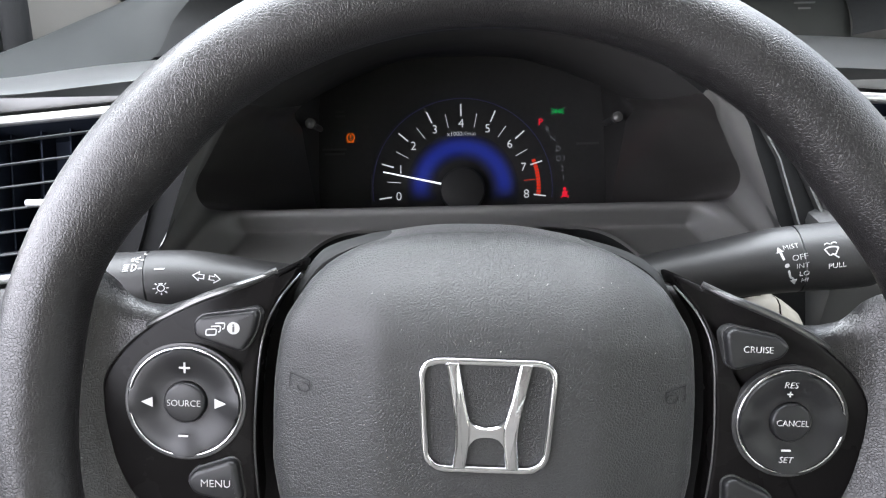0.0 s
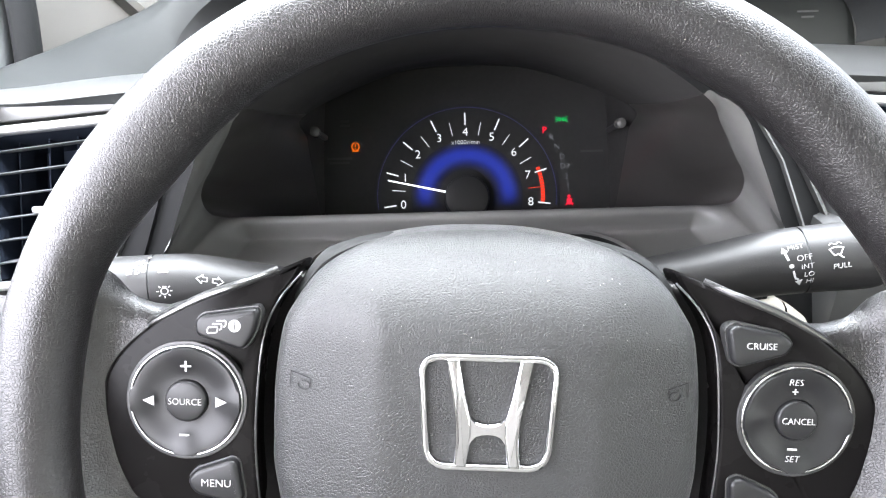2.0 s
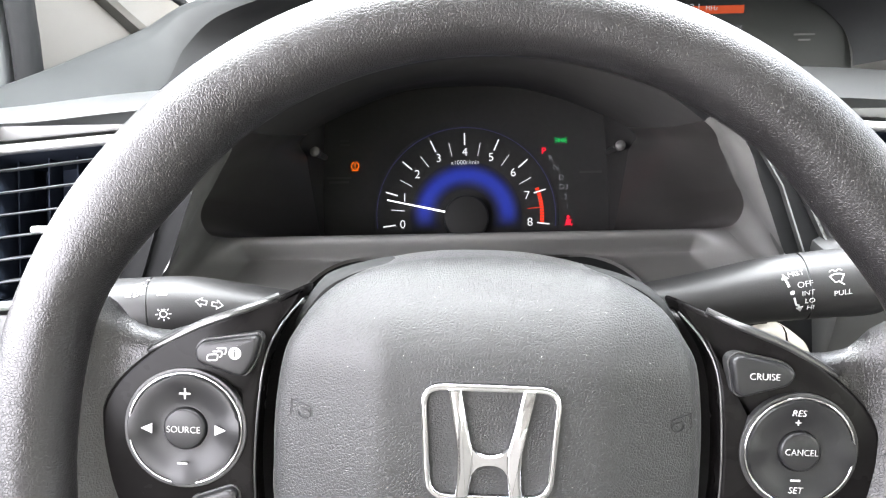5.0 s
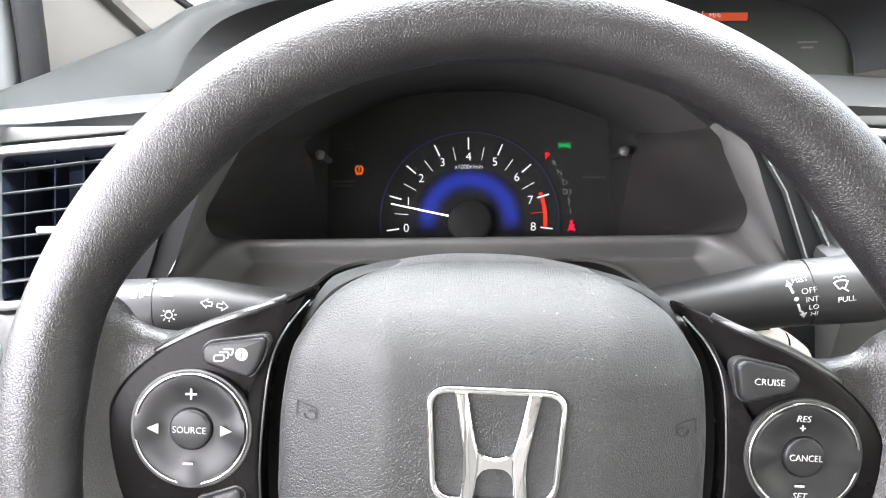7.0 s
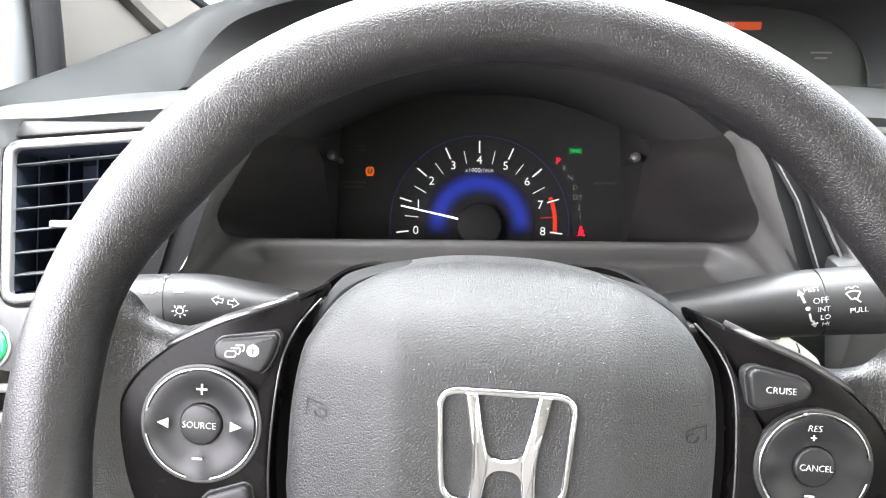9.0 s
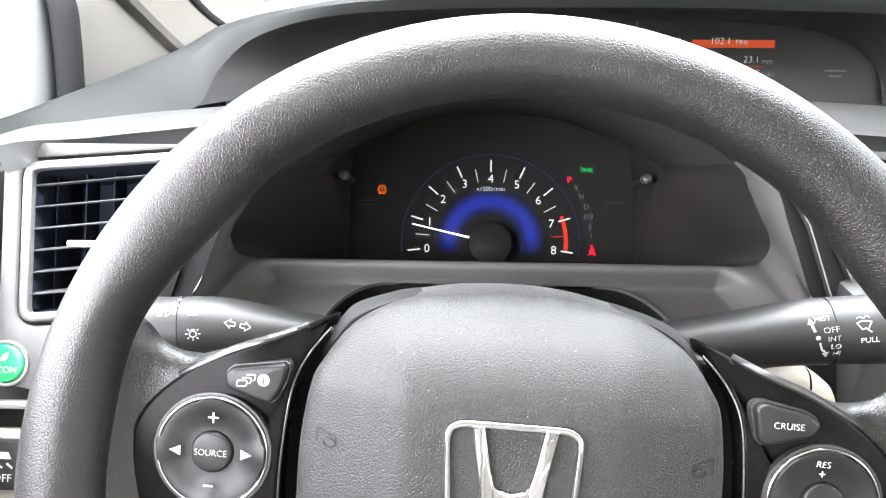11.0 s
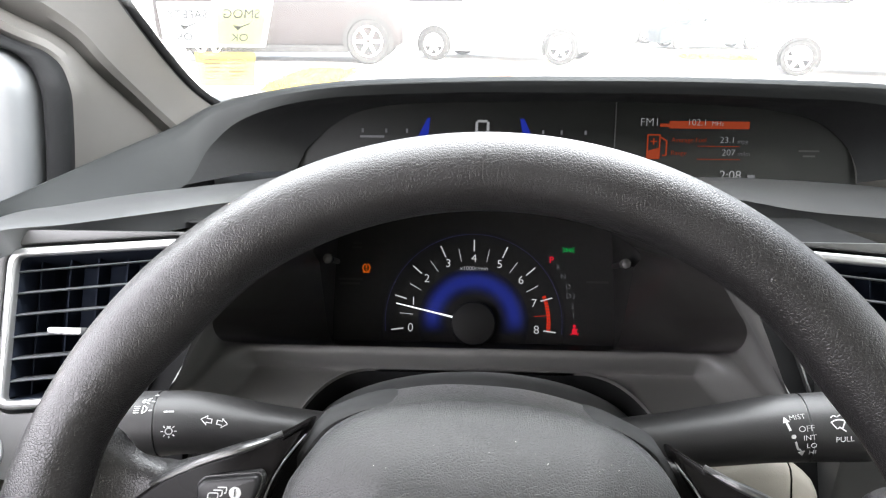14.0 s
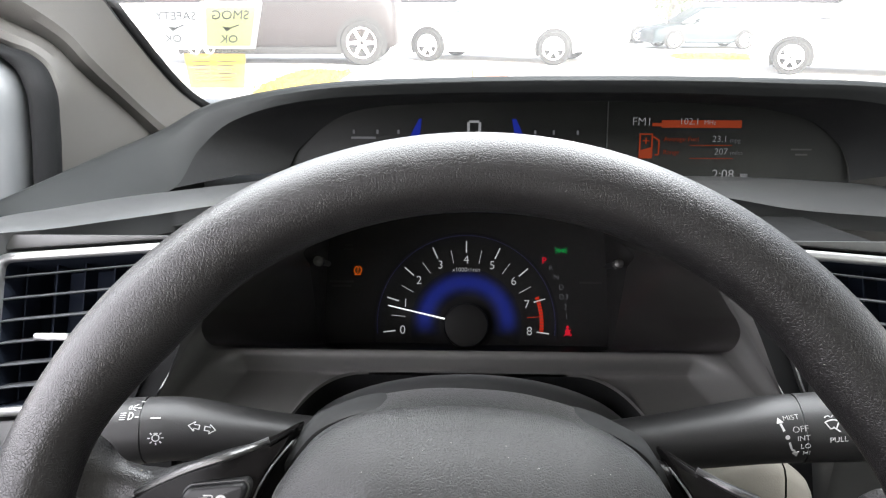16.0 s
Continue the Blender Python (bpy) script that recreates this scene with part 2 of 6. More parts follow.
M = {}
M["rim"] = material("rim_urethane", (0.0066, 0.0060, 0.0062), 0.34, spec=0.42, bump=0.000080, bump_size=0.0013, cells=True, vary=0.12, vary_size=0.06)
M["airbag"] = material("airbag_vinyl", (0.0145, 0.0148, 0.0146), 0.42, spec=0.42, bump=0.000110, bump_size=0.0013, sheen=0.16, cells=True, vary=0.15, vary_size=0.07)
M["gloss"] = material("smoked_gloss_plastic", (0.0042, 0.0038, 0.0038), 0.26, vary=0.2, vary_size=0.03, spec=0.06)
M["strip_panel"] = material("smooth_black_panel", (0.0060, 0.0060, 0.0062), 0.7, spec=0.05, vary=0.15)
M["button"] = material("button_plastic", (0.010, 0.010, 0.0105), 0.36, spec=0.25, bump=0.00004, bump_size=0.0006, vary=0.1)
M["black"] = material("black_plastic", (0.018, 0.018, 0.018), 0.45, bump=0.00005, bump_size=0.0008, vary=0.2)
M["stalk"] = material("stalk_plastic", (0.0140, 0.0137, 0.0137), 0.42, spec=0.32, bump=0.00006, bump_size=0.0009, vary=0.12)
M["chrome"] = material("chrome", (0.46, 0.46, 0.47), 0.08, metal=1.0, vary=0.03, vary_size=0.02)
M["satin"] = material("satin_silver", (0.30, 0.30, 0.30), 0.32, metal=0.8, vary=0.06, vary_size=0.03)
M["brow"] = material("brow_pad", (0.013, 0.0142, 0.0142), 0.7, spec=0.25, bump=0.00012, bump_size=0.0012, vary=0.12, vary_size=0.12)
M["ledge"] = material("ledge_pad", (0.046, 0.047, 0.0475), 0.34, spec=0.75, bump=0.00008, bump_size=0.001, vary=0.08, vary_size=0.1)
M["panel"] = material("grey_trim_panel", (0.036, 0.036, 0.0355), 0.42, bump=0.00004, bump_size=0.0008, vary=0.08, vary_size=0.08)
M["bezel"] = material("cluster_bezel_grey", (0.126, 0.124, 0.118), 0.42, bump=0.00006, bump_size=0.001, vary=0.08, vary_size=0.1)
M["dark"] = material("cluster_black", (0.018, 0.018, 0.018), 0.55, vary=0.2)
M["capblack"] = material("needle_cap", (0.006, 0.006, 0.006), 0.5, vary=0.1)
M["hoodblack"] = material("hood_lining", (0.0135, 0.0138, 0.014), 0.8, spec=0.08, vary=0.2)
M["face"] = material("dial_face", (0.034, 0.0335, 0.033), 0.8, spec=0.03, vary=0.15, vary_size=0.05)
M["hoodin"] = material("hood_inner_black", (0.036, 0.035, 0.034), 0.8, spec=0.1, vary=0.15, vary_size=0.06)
M["wing"] = material("cluster_wing_gloss", (0.031, 0.029, 0.0275), 0.36, spec=0.5, vary=0.2, vary_size=0.06)
M["screen"] = material("screen_glass", (0.0070, 0.0074, 0.0068), 0.4, spec=0.08, vary=0.1)
M["slat"] = material("vent_slat", (0.05, 0.052, 0.055), 0.4, vary=0.1)
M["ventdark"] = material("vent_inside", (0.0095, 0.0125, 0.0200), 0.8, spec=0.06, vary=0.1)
M["badge"] = material("badge_plate", (0.0055, 0.0062, 0.0085), 0.3, bump=0.00008, bump_size=0.0012, cells=True, vary=0.1)
M["strip"] = material("strip_metal", (0.13, 0.13, 0.13), 0.35, metal=0.6, vary=0.05)
M["knee"] = material("knee_trim", (0.18, 0.165, 0.14), 0.6, bump=0.00008, bump_size=0.001, vary=0.08)
M["knob"] = material("knob_plastic", (0.065, 0.063, 0.06), 0.25, vary=0.1)
M["column"] = material("column_plastic", (0.070, 0.072, 0.072), 0.6, spec=0.4, sheen=0.34, bump=0.00006, bump_size=0.001, vary=0.15)
M["shroud"] = material("shroud_plastic", (0.018, 0.0184, 0.0184), 0.75, spec=0.2, vary=0.2, vary_size=0.03)
M["edge"] = material("glossy_edge", (0.012, 0.012, 0.012), 0.3, spec=1.0, vary=0.1)
M["dust"] = material("dust", (0.55, 0.53, 0.50), 0.9, vary=0)
M["dark_print"] = material("pressed_mark", (0.0055, 0.0055, 0.0055), 0.8, spec=0.2, vary=0.05)
M["white"] = material("white_print", (0.34, 0.34, 0.335), 0.6, spec=0.2, vary=0.05)
M["grey_print"] = material("grey_print", (0.050, 0.050, 0.049), 0.7, spec=0.02, vary=0.05)
M["pillar"] = material("pillar_trim", (0.045, 0.043, 0.0395), 0.65, bump=0.0001, bump_size=0.0012, vary=0.06, vary_size=0.1)
M["beige"] = material("beige_trim", (0.18, 0.17, 0.15), 0.55, bump=0.00008, bump_size=0.001, vary=0.06)
M["seal"] = material("rubber_seal", (0.0065, 0.0068, 0.0072), 0.75, spec=0.15, bump=0.0002, bump_size=0.0015, vary=0.15)
M["headliner"] = material("headliner_cloth", (0.34, 0.33, 0.305), 0.9, bump=0.0003, bump_size=0.002, vary=0.06)
M["cloth"] = material("seat_cloth", (0.22, 0.21, 0.19), 0.9, bump=0.0004, bump_size=0.002, vary=0.15)
M["carpet"] = material("carpet", (0.03, 0.03, 0.03), 0.95, bump=0.0008, bump_size=0.003, vary=0.2)
M["green"] = material("green_button", (0.01, 0.22, 0.07), 0.25, vary=0.1, coat=0.4)
M["lit_white"] = material("lit_white", (0.25, 0.25, 0.25), 0.6, spec=0.1, emit=(0.95, 0.97, 1.0), strength=0.06, vary=0)
M["lit_screen"] = material("lit_screen", (0.03, 0.03, 0.03), 0.5, spec=0.0, emit=(0.95, 0.97, 1.0), strength=0.034, vary=0)
M["lit_dim"] = material("lit_dim", (0.03, 0.03, 0.03), 0.5, spec=0.0, emit=(0.9, 0.92, 1.0), strength=0.014, vary=0)
M["lit_needle"] = material("lit_needle", (0.9, 0.9, 0.9), 0.4, emit=(0.95, 0.97, 1.0), strength=0.16, vary=0)
M["lit_red"] = material("lit_red", (0.1, 0.008, 0.004), 0.6, spec=0.05, emit=(1.0, 0.06, 0.03), strength=0.055, vary=0)
M["lit_redhot"] = material("lit_red_icon", (0.08, 0.004, 0.005), 0.6, spec=0.05, emit=(1.0, 0.02, 0.05), strength=0.075, vary=0)
M["lit_amber"] = material("lit_amber", (0.08, 0.02, 0.0), 0.6, spec=0.05, emit=(1.0, 0.17, 0.01), strength=0.06, vary=0)
M["lit_green"] = material("lit_green", (0.0, 0.05, 0.01), 0.6, spec=0.05, emit=(0.02, 0.75, 0.15), strength=0.05, vary=0)
M["lit_orange"] = material("lit_orange", (0.03, 0.006, 0.003), 0.5, spec=0.0, emit=(1.0, 0.15, 0.055), strength=0.026, vary=0)
M["lit_bluebar"] = material("lit_blue_bar", (0.002, 0.004, 0.03), 0.5, spec=0.0, emit=(0.05, 0.09, 1.0), strength=0.03, vary=0)
M["windscreen"] = glass("windscreen_glass")

# ---------------------------------------------------------------- dashboard
dashboard = thing("dashboard", "dark grey moulded dashboard with an upper display brow", "dashboard", kind="")
CREST = [(-0.334, 0.45, 0.994), (-0.336, 0.50, 0.992), (-0.343, 0.60, 0.989), (-0.329, 0.65, 0.995), (-0.296, 0.70, 1.007), (-0.262, 0.72, 1.026), (-0.215, 0.72, 1.038), (-0.126, 0.705, 1.052), (0.0, 0.70, 1.0575),
         (0.10, 0.70, 1.059), (0.20, 0.70, 1.059), (0.30, 0.70, 1.057), (0.40, 0.70, 1.053), (0.52, 0.69, 1.040), (0.62, 0.68, 1.015), (0.85, 0.66, 0.99)]
MOUTH = [(-0.332, 0.445, 0.985), (-0.333, 0.50, 0.982), (-0.3215, 0.545, 0.9765), (-0.2965, 0.603, 0.9690), (-0.2770, 0.661, 0.9600), (-0.2640, 0.704, 0.989), (-0.226, 0.712, 1.017), (-0.150, 0.708, 1.036), (-0.03, 0.71, 1.0425),
         (0.07, 0.71, 1.0435), (0.18, 0.71, 1.0435), (0.28, 0.71, 1.041), (0.38, 0.71, 1.036), (0.47, 0.70, 1.015), (0.52, 0.69, 0.975), (0.56, 0.66, 0.94)]
FAR = [(-0.36, 0.47, 0.955), (-0.365, 0.56, 0.95), (-0.37, 0.68, 0.95), (-0.37, 0.76, 0.95), (-0.36, 0.82, 0.960), (-0.33, 0.88, 0.975), (-0.27, 0.93, 0.99), (-0.16, 0.99, 1.00), (0.0, 1.03, 1.0),
       (0.12, 1.04, 1.0), (0.24, 1.04, 1.0), (0.36, 1.04, 1.0), (0.48, 1.03, 1.0), (0.60, 1.02, 1.0), (0.72, 0.98, 1.0), (0.95, 0.90, 0.985)]
n = 151
cr, mo, fa = spline(CREST, n), spline(MOUTH, n), spline(FAR, n)
near = [max(0.0, min(1.0, (44 - i) / 14)) for i in range(n)]
rows = [fa, [a.lerp(b, 0.5) + Vector((0, 0, 0.012)) for a, b in zip(fa, cr)], [a.lerp(b, 0.85) + Vector((0, 0, 0.005)) for a, b in zip(fa, cr)], cr,
        [a.lerp(b, 0.05) + Vector((0, -0.0025, 0)) for a, b in zip(cr, mo)], [a.lerp(b, 0.16) + Vector((0, -0.0055, 0)) for a, b in zip(cr, mo)], [a.lerp(b, 0.24) + Vector((0, -0.006, 0)) for a, b in zip(cr, mo)], [a.lerp(b, 0.65) + Vector((0, -0.003 - 0.004 * g, -0.001 * g)) for a, b, g in zip(cr, mo, near)], [p + Vector((0, 0.002 * g, -0.002 * g)) for p, g in zip(mo, near)]]
part("brow", loft(rows), M["brow"], dashboard, "soft grey brow over the display")
# recess behind the brow, round the display
SCR = [(-0.196, 0.765, 0.950), (-0.190, 0.770, 0.962), (-0.181, 0.775, 0.976), (-0.144, 0.785, 1.004), (-0.094, 0.79, 1.017), (0.0, 0.79, 1.022), (0.153, 0.79, 1.024), (0.286, 0.79, 1.020), (0.359, 0.785, 1.009), (0.397, 0.78, 0.985), (0.410, 0.770, 0.962), (0.413, 0.765, 0.944)]
sc, m2 = spline(SCR, 101), mo[40:141]
part("recess_wall", loft([m2, [a.lerp(b, 0.5) + Vector((0, 0.01, 0.002)) for a, b in zip(m2, sc)], sc]), M["hoodblack"], dashboard, "black recess round the display")
part("recess_back", loft([[p + Vector((0.0, 0.022, 0.004)) for p in mo[34:48]], [p + Vector((0.0, 0.022, -0.035)) for p in mo[34:48]]]), M["hoodblack"], dashboard)
xs = [-0.325 + 0.125 * i / 6 for i in range(7)]
part("recess_floor", loft([[Vector((x, 0.58, 0.950)) for x in xs], [Vector((x, 0.80, 0.944)) for x in xs]]), M["dark"], dashboard)
LB = [(-0.332, 0.445, 0.985), (-0.333, 0.50, 0.982), (-0.3215, 0.543, 0.9755), (-0.2965, 0.600, 0.9682), (-0.2700, 0.645, 0.9615), (-0.2290, 0.688, 0.9568), (-0.180, 0.752, 0.9470), (0.0, 0.778, 0.940), (0.200, 0.772, 0.946), (0.312, 0.770, 0.946), (0.437, 0.765, 0.940), (0.56, 0.75, 0.93), (0.85, 0.70, 0.90)]
LF = [(-0.320, 0.440, 0.984), (-0.316, 0.468, 0.981), (-0.297, 0.50, 0.974), (-0.272, 0.53, 0.970), (-0.246, 0.57, 0.964), (-0.22, 0.60, 0.961), (-0.14, 0.69, 0.950), (0.0, 0.71, 0.945), (0.155, 0.715, 0.948), (0.2575, 0.712, 0.940), (0.333, 0.712, 0.928), (0.420, 0.705, 0.923), (0.72, 0.68, 0.91)]
lb, lf = spline(LB, n), spline(LF, n)
under = [p + Vector((0, 0.006, -0.006)) for p in lf]
deep = [p + Vector((0, 0.012, -0.02)) for p in lf]
part("ledge", loft([[p + Vector((-0.003, 0.012, -0.012)) for p in lb], lb, [a.lerp(b, 0.3) + Vector((0, 0, 0.002)) for a, b in zip(lb, lf)], [a.lerp(b, 0.7) + Vector((0, 0, 0.002)) for a, b in zip(lb, lf)], [a.lerp(b, 0.93) + Vector((0, 0, 0.001)) for a, b in zip(lb, lf)], lf, under, deep]), M["ledge"], dashboard, "light grey ledge below the display")
# dark groove between ledge and fascia, on both sides of the binnacle
for sign in (-1, 1):
    xs = [sign * (0.180 + 0.165 * i / 20) for i in range(21)]
    part("groove", loft([[Vector((x, 0.484, 0.974)) for x in xs], [Vector((x, 0.492, 0.962)) for x in xs], [Vector((x, 0.52, 0.945)) for x in xs], [Vector((x, 0.74, 0.915)) for x in xs]]), M["hoodblack"], dashboard, "dark groove under the ledge")

# ---------------------------------------------------------------- vents and trim panels on a leaning plane
VENT = slope((0, 0.471, 0.955), 27)
fascia = thing("fascia", "grey fascia panel with air vents and switches", "fascia panel", VENT)


def vent_outline(sign, grow=0.0):
    p = rounded([(-0.3225, 0.0102), (-0.201, 0.0195), (-0.2488, -0.0925), (-0.3225, -0.0995)], [0.012, 0.008, 0.008, 0.012], 8)
    p = inset(p, -grow)
    return [Vector((sign * -q.x, q.y, 0)) for q in p] if sign > 0 else p


for sign in (-1, 1):
    hole = vent_outline(sign, 0.003)
    # the panel surrounds the vent: its outer border follows the same count of points
    outer = []
    for q in hole:
        x, y = abs(q.x), q.y
        cx, cy = 0.268, -0.04
        d = Vector((x - cx, y - cy)).normalized()
        k = min((0.337 - cx) / d.x if d.x > 0.01 else 9, (0.186 - cx) / d.x if d.x < -0.01 else 9, (0.0235 - cy) / d.y if d.y > 0.01 else 9, (-0.152 - cy) / d.y if d.y < -0.01 else 9)
        ox, oy = cx + d.x * k, cy + d.y * k
        ox = max(ox, 0.194 + (0.021 - oy) / 0.121 * 0.052)
        outer.append(Vector((sign * ox, oy, 0)))
    rows = [[Vector((p.x, p.y, -0.02)) for p in hole], [Vector((p.x, p.y, -0.001)) for p in hole], [Vector((p.x, p.y, 0.0)) for p in inset(hole, -0.0015)], [Vector((p.x, p.y, 0)) for p in outer], [Vector((p.x * 1.002, p.y + (0.002 if p.y > 0 else -0.002), -0.012)) for p in outer]]
    part("vent_surround", loft(rows, closed=True), M["panel"], fascia, "satin grey panel round the vent")
    v = thing("air_vent", "black slatted air vent with a silver frame and thumb tab", "air vent", VENT, group="dashboard air vents")
    part("frame", ring(vent_outline(sign), inset(vent_outline(sign), 0.0062), 0.0035, -0.012, 0.0022), M["satin"], v, "rounded silver frame")
    inner = inset(vent_outline(sign), 0.0060)
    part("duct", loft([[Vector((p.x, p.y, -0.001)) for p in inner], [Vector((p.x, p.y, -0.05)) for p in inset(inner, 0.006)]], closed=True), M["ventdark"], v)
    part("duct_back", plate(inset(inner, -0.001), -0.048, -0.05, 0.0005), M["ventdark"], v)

    def edge(y):
        """The slanting inner side of the vent at a height."""
        return -0.207 - (0.0125 - y) / 0.110 * 0.0465 + 0.0012
    for i in range(6):
        y = -0.0051 - 0.0149 * i
        x0, x1 = -0.3160, edge(y)
        o = [Vector((0, -0.0008, -0.014)), Vector((0, -0.0011, -0.002)), Vector((0, -0.0003, 0.0)), Vector((0, 0.0005, -0.002)), Vector((0, 0.0007, -0.014))]
        bm = loft([[Vector((-sign * x, y + 0.105 * (x + 0.312) + q.y + (q.z * -0.12), q.z - 0.001)) for q in o] for x in (x0, x1)], closed=True, caps=True)
        part("slat", bm, M["slat"], v)
    for x in (-0.311, -0.290, -0.270, -0.249, -0.229):
        lo, hi = -0.0905, 0.006
        if x > -0.25:
            lo = -0.0905 + (x + 0.25) * 2.3
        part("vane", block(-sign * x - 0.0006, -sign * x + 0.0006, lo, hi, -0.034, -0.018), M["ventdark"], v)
    part("thumb_tab", block(-sign * -0.290 - (0.024 if sign > 0 else 0), -sign * -0.290 + (0.024 if sign < 0 else 0), -0.0478, -0.0427, -0.006, 0.004, 0.0015), M["satin"], v, "silver thumb tab")
    # trim line beside the binnacle: bright on the right, coloured as unlit on the left
    st = thing("trim_strip", "thin bright trim strip beside the binnacle" if sign > 0 else "thin trim strip beside the binnacle, coloured dark as if unlit", "trim", VENT, group="trim strips")
    part("strip", loft([[Vector((sign * x + dx, y, z)) for dx, z in ((-0.0006, -0.004), (-0.0006, 0.0005), (0.0006, 0.0005), (0.0006, -0.004))] for x, y in ((0.178, 0.019), (0.186, 0.006), (0.2029, -0.0256), (0.2153, -0.0682), (0.226, -0.100))], closed=True, caps=True), M["strip"] if sign > 0 else M["strip_panel"], st)
    part("strip_panel", plate(rounded([(sign * 0.162, 0.021), (sign * 0.192, 0.021), (sign * 0.247, -0.100), (sign * 0.247, -0.150), (sign * 0.195, -0.150), (sign * 0.195, -0.060)], 0.003, 3), -0.004, -0.012, 0.001), M["strip_panel"], st, "dark smooth plastic panel")

# switches under the vent on the door side
eco = thing("eco_button", "round green eco button in a grey ring", "button", VENT)
part("cap", plate(circle(0.0130, 48, -0.3305, -0.1270), 0.003, -0.006, 0.002, dome=0.0008), M["green"], eco, "bright green cap")
part("collar", ring(circle(0.0158, 48, -0.3305, -0.1270), circle(0.0133, 48, -0.3305, -0.1270), 0.0018, -0.004, 0.0008), M["satin"], eco, "silver ring")
letters("ECON", 0.0062, eco, M["white"], at(-0.3290, -0.1310, 0.0046))
part("leaf_sign", flat([[(-0.3325, -0.1245), (-0.3300, -0.1205), (-0.3265, -0.1190), (-0.3268, -0.1225), (-0.3290, -0.1250)]], 0.0042, 0.0003), M["white"], eco)
low = thing("lower_trim", "beige lower dash trim with a bright strip above it", "trim panel", VENT)
part("bright_strip", block(-0.40, -0.262, -0.1575, -0.1520, -0.004, 0.003, 0.0015), M["satin"], low)
part("dark_band", block(-0.40, -0.22, -0.1700, -0.1580, -0.012, -0.001, 0.001), M["gloss"], low)
part("beige_panel", block(-0.40, -0.20, -0.2900, -0.1705, -0.03, -0.002, 0.003), M["beige"], low)
tc = thing("traction_button", "black traction switch with white car sign", "button", VENT)
part("cap", block(-0.345, -0.308, -0.212, -0.178, -0.004, 0.003, 0.002), M["button"], tc)
letters("OFF", 0.0075, tc, M["white"], at(-0.3285, -0.2035, 0.0034))
part("car_sign", flat([[(-0.334, -0.1905), (-0.332, -0.186), (-0.325, -0.186), (-0.323, -0.1905)], bar(-0.333, -0.1935, -0.329, -0.1965, 0.001), bar(-0.326, -0.1935, -0.322, -0.1965, 0.001)], 0.003, 0.0003), M["white"], tc)

# beige knee panel seen under the wiper stalk
knee = thing("knee_panel", "beige lower dash panel with a rounded end beside the column", "trim panel")
TOPS = spline([(0.112, 0.842), (0.150, 0.853), (0.176, 0.8590), (0.188, 0.8598), (0.1945, 0.8580), (0.204, 0.8515), (0.2110, 0.8450), (0.2150, 0.8350), (0.2168, 0.8200), (0.2172, 0.8000)], 48)
for nm, run, lab in (("board", [p for p in TOPS if p.x < 0.1945], ""), ("end_piece", [p for p in TOPS if p.x > 0.1945], "beige end piece beyond the seam")):
    if nm == "end_piece":
        run = [Vector((0.1955, 0.8575))] + run
    part(nm, loft([[Vector((p.x, y, max(0.56, p.y - d))) for y, d in ((0.440, 0.010), (0.412, 0.0012), (0.4050, 0.0), (0.4005, 0.0015), (0.3970, 0.006), (0.388, 0.030), (0.383, 0.075), (0.395, 0.28))] for p in run]), M["knee"], knee, lab)
knee2 = thing("console_side", "black side of the centre console", "console")
part("board", block(0.222, 0.50, 0.40, 0.56, 0.40, 0.900, 0.006), M["black"], knee2)
under_dash = thing("under_dash", "black underside of the dashboard", "dashboard underside")
part("board", block(-0.36, 0.90, 0.47, 0.62, 0.45, 0.84, 0.01), M["black"], under_dash)

# ---------------------------------------------------------------- rev counter in its deep binnacle
DIAL = slope((0, 0.588, 0.85), 32.6)
cluster = thing("instrument_cluster", "black rev counter with blue glow and lit warning signs", "instrument cluster", DIAL)
part("face", plate(rounded([(-0.150, -0.03), (0.150, -0.03), (0.150, 0.128), (-0.150, 0.128)], 0.004, 3), -0.0005, -0.006, 0.0004), M["face"], cluster)
CY = 0.0083
dial = part("dial", plate([Vector((*p, 0)) for p in arc_band(0.0001, 0.082, -14, 194, 60, 0, CY)][:61], 0.0006, -0.0004, 0.0003), M["face"], cluster, "black half-round dial")

glow = material("blue_glow", (0.030, 0.0300, 0.0310), 0.9, vary=0, spec=0.0)
nt = glow.node_tree
co = nt.nodes.new("ShaderNodeTexCoord")
ln = nt.nodes.new("ShaderNodeVectorMath")
ln.operation = "LENGTH"
nt.links.new(co.outputs["Object"], ln.inputs[0])
rp = nt.nodes.new("ShaderNodeValToRGB")
el = rp.color_ramp.elements
el[0].position, el[0].color = 0.0245, (0, 0, 0, 1)
el[1].position, el[1].color = 0.0490, (0, 0, 0, 1)
for pos, v in ((0.0272, 0.08), (0.0305, 0.30), (0.0345, 0.80), (0.0376, 1.0), (0.0408, 0.62), (0.0440, 0.24), (0.0468, 0.06)):
    e = el.new(pos)
    e.color = (v, v, v, 1)
nt.links.new(ln.outputs["Value"], rp.inputs["Fac"])
b = nt.nodes["Principled BSDF"]
b.inputs["Emission Color"].default_value = (0.02, 0.07, 1.0, 1)
mu = nt.nodes.new("ShaderNodeMath")
mu.operation = "MULTIPLY"
mu.inputs[1].default_value = 0.025
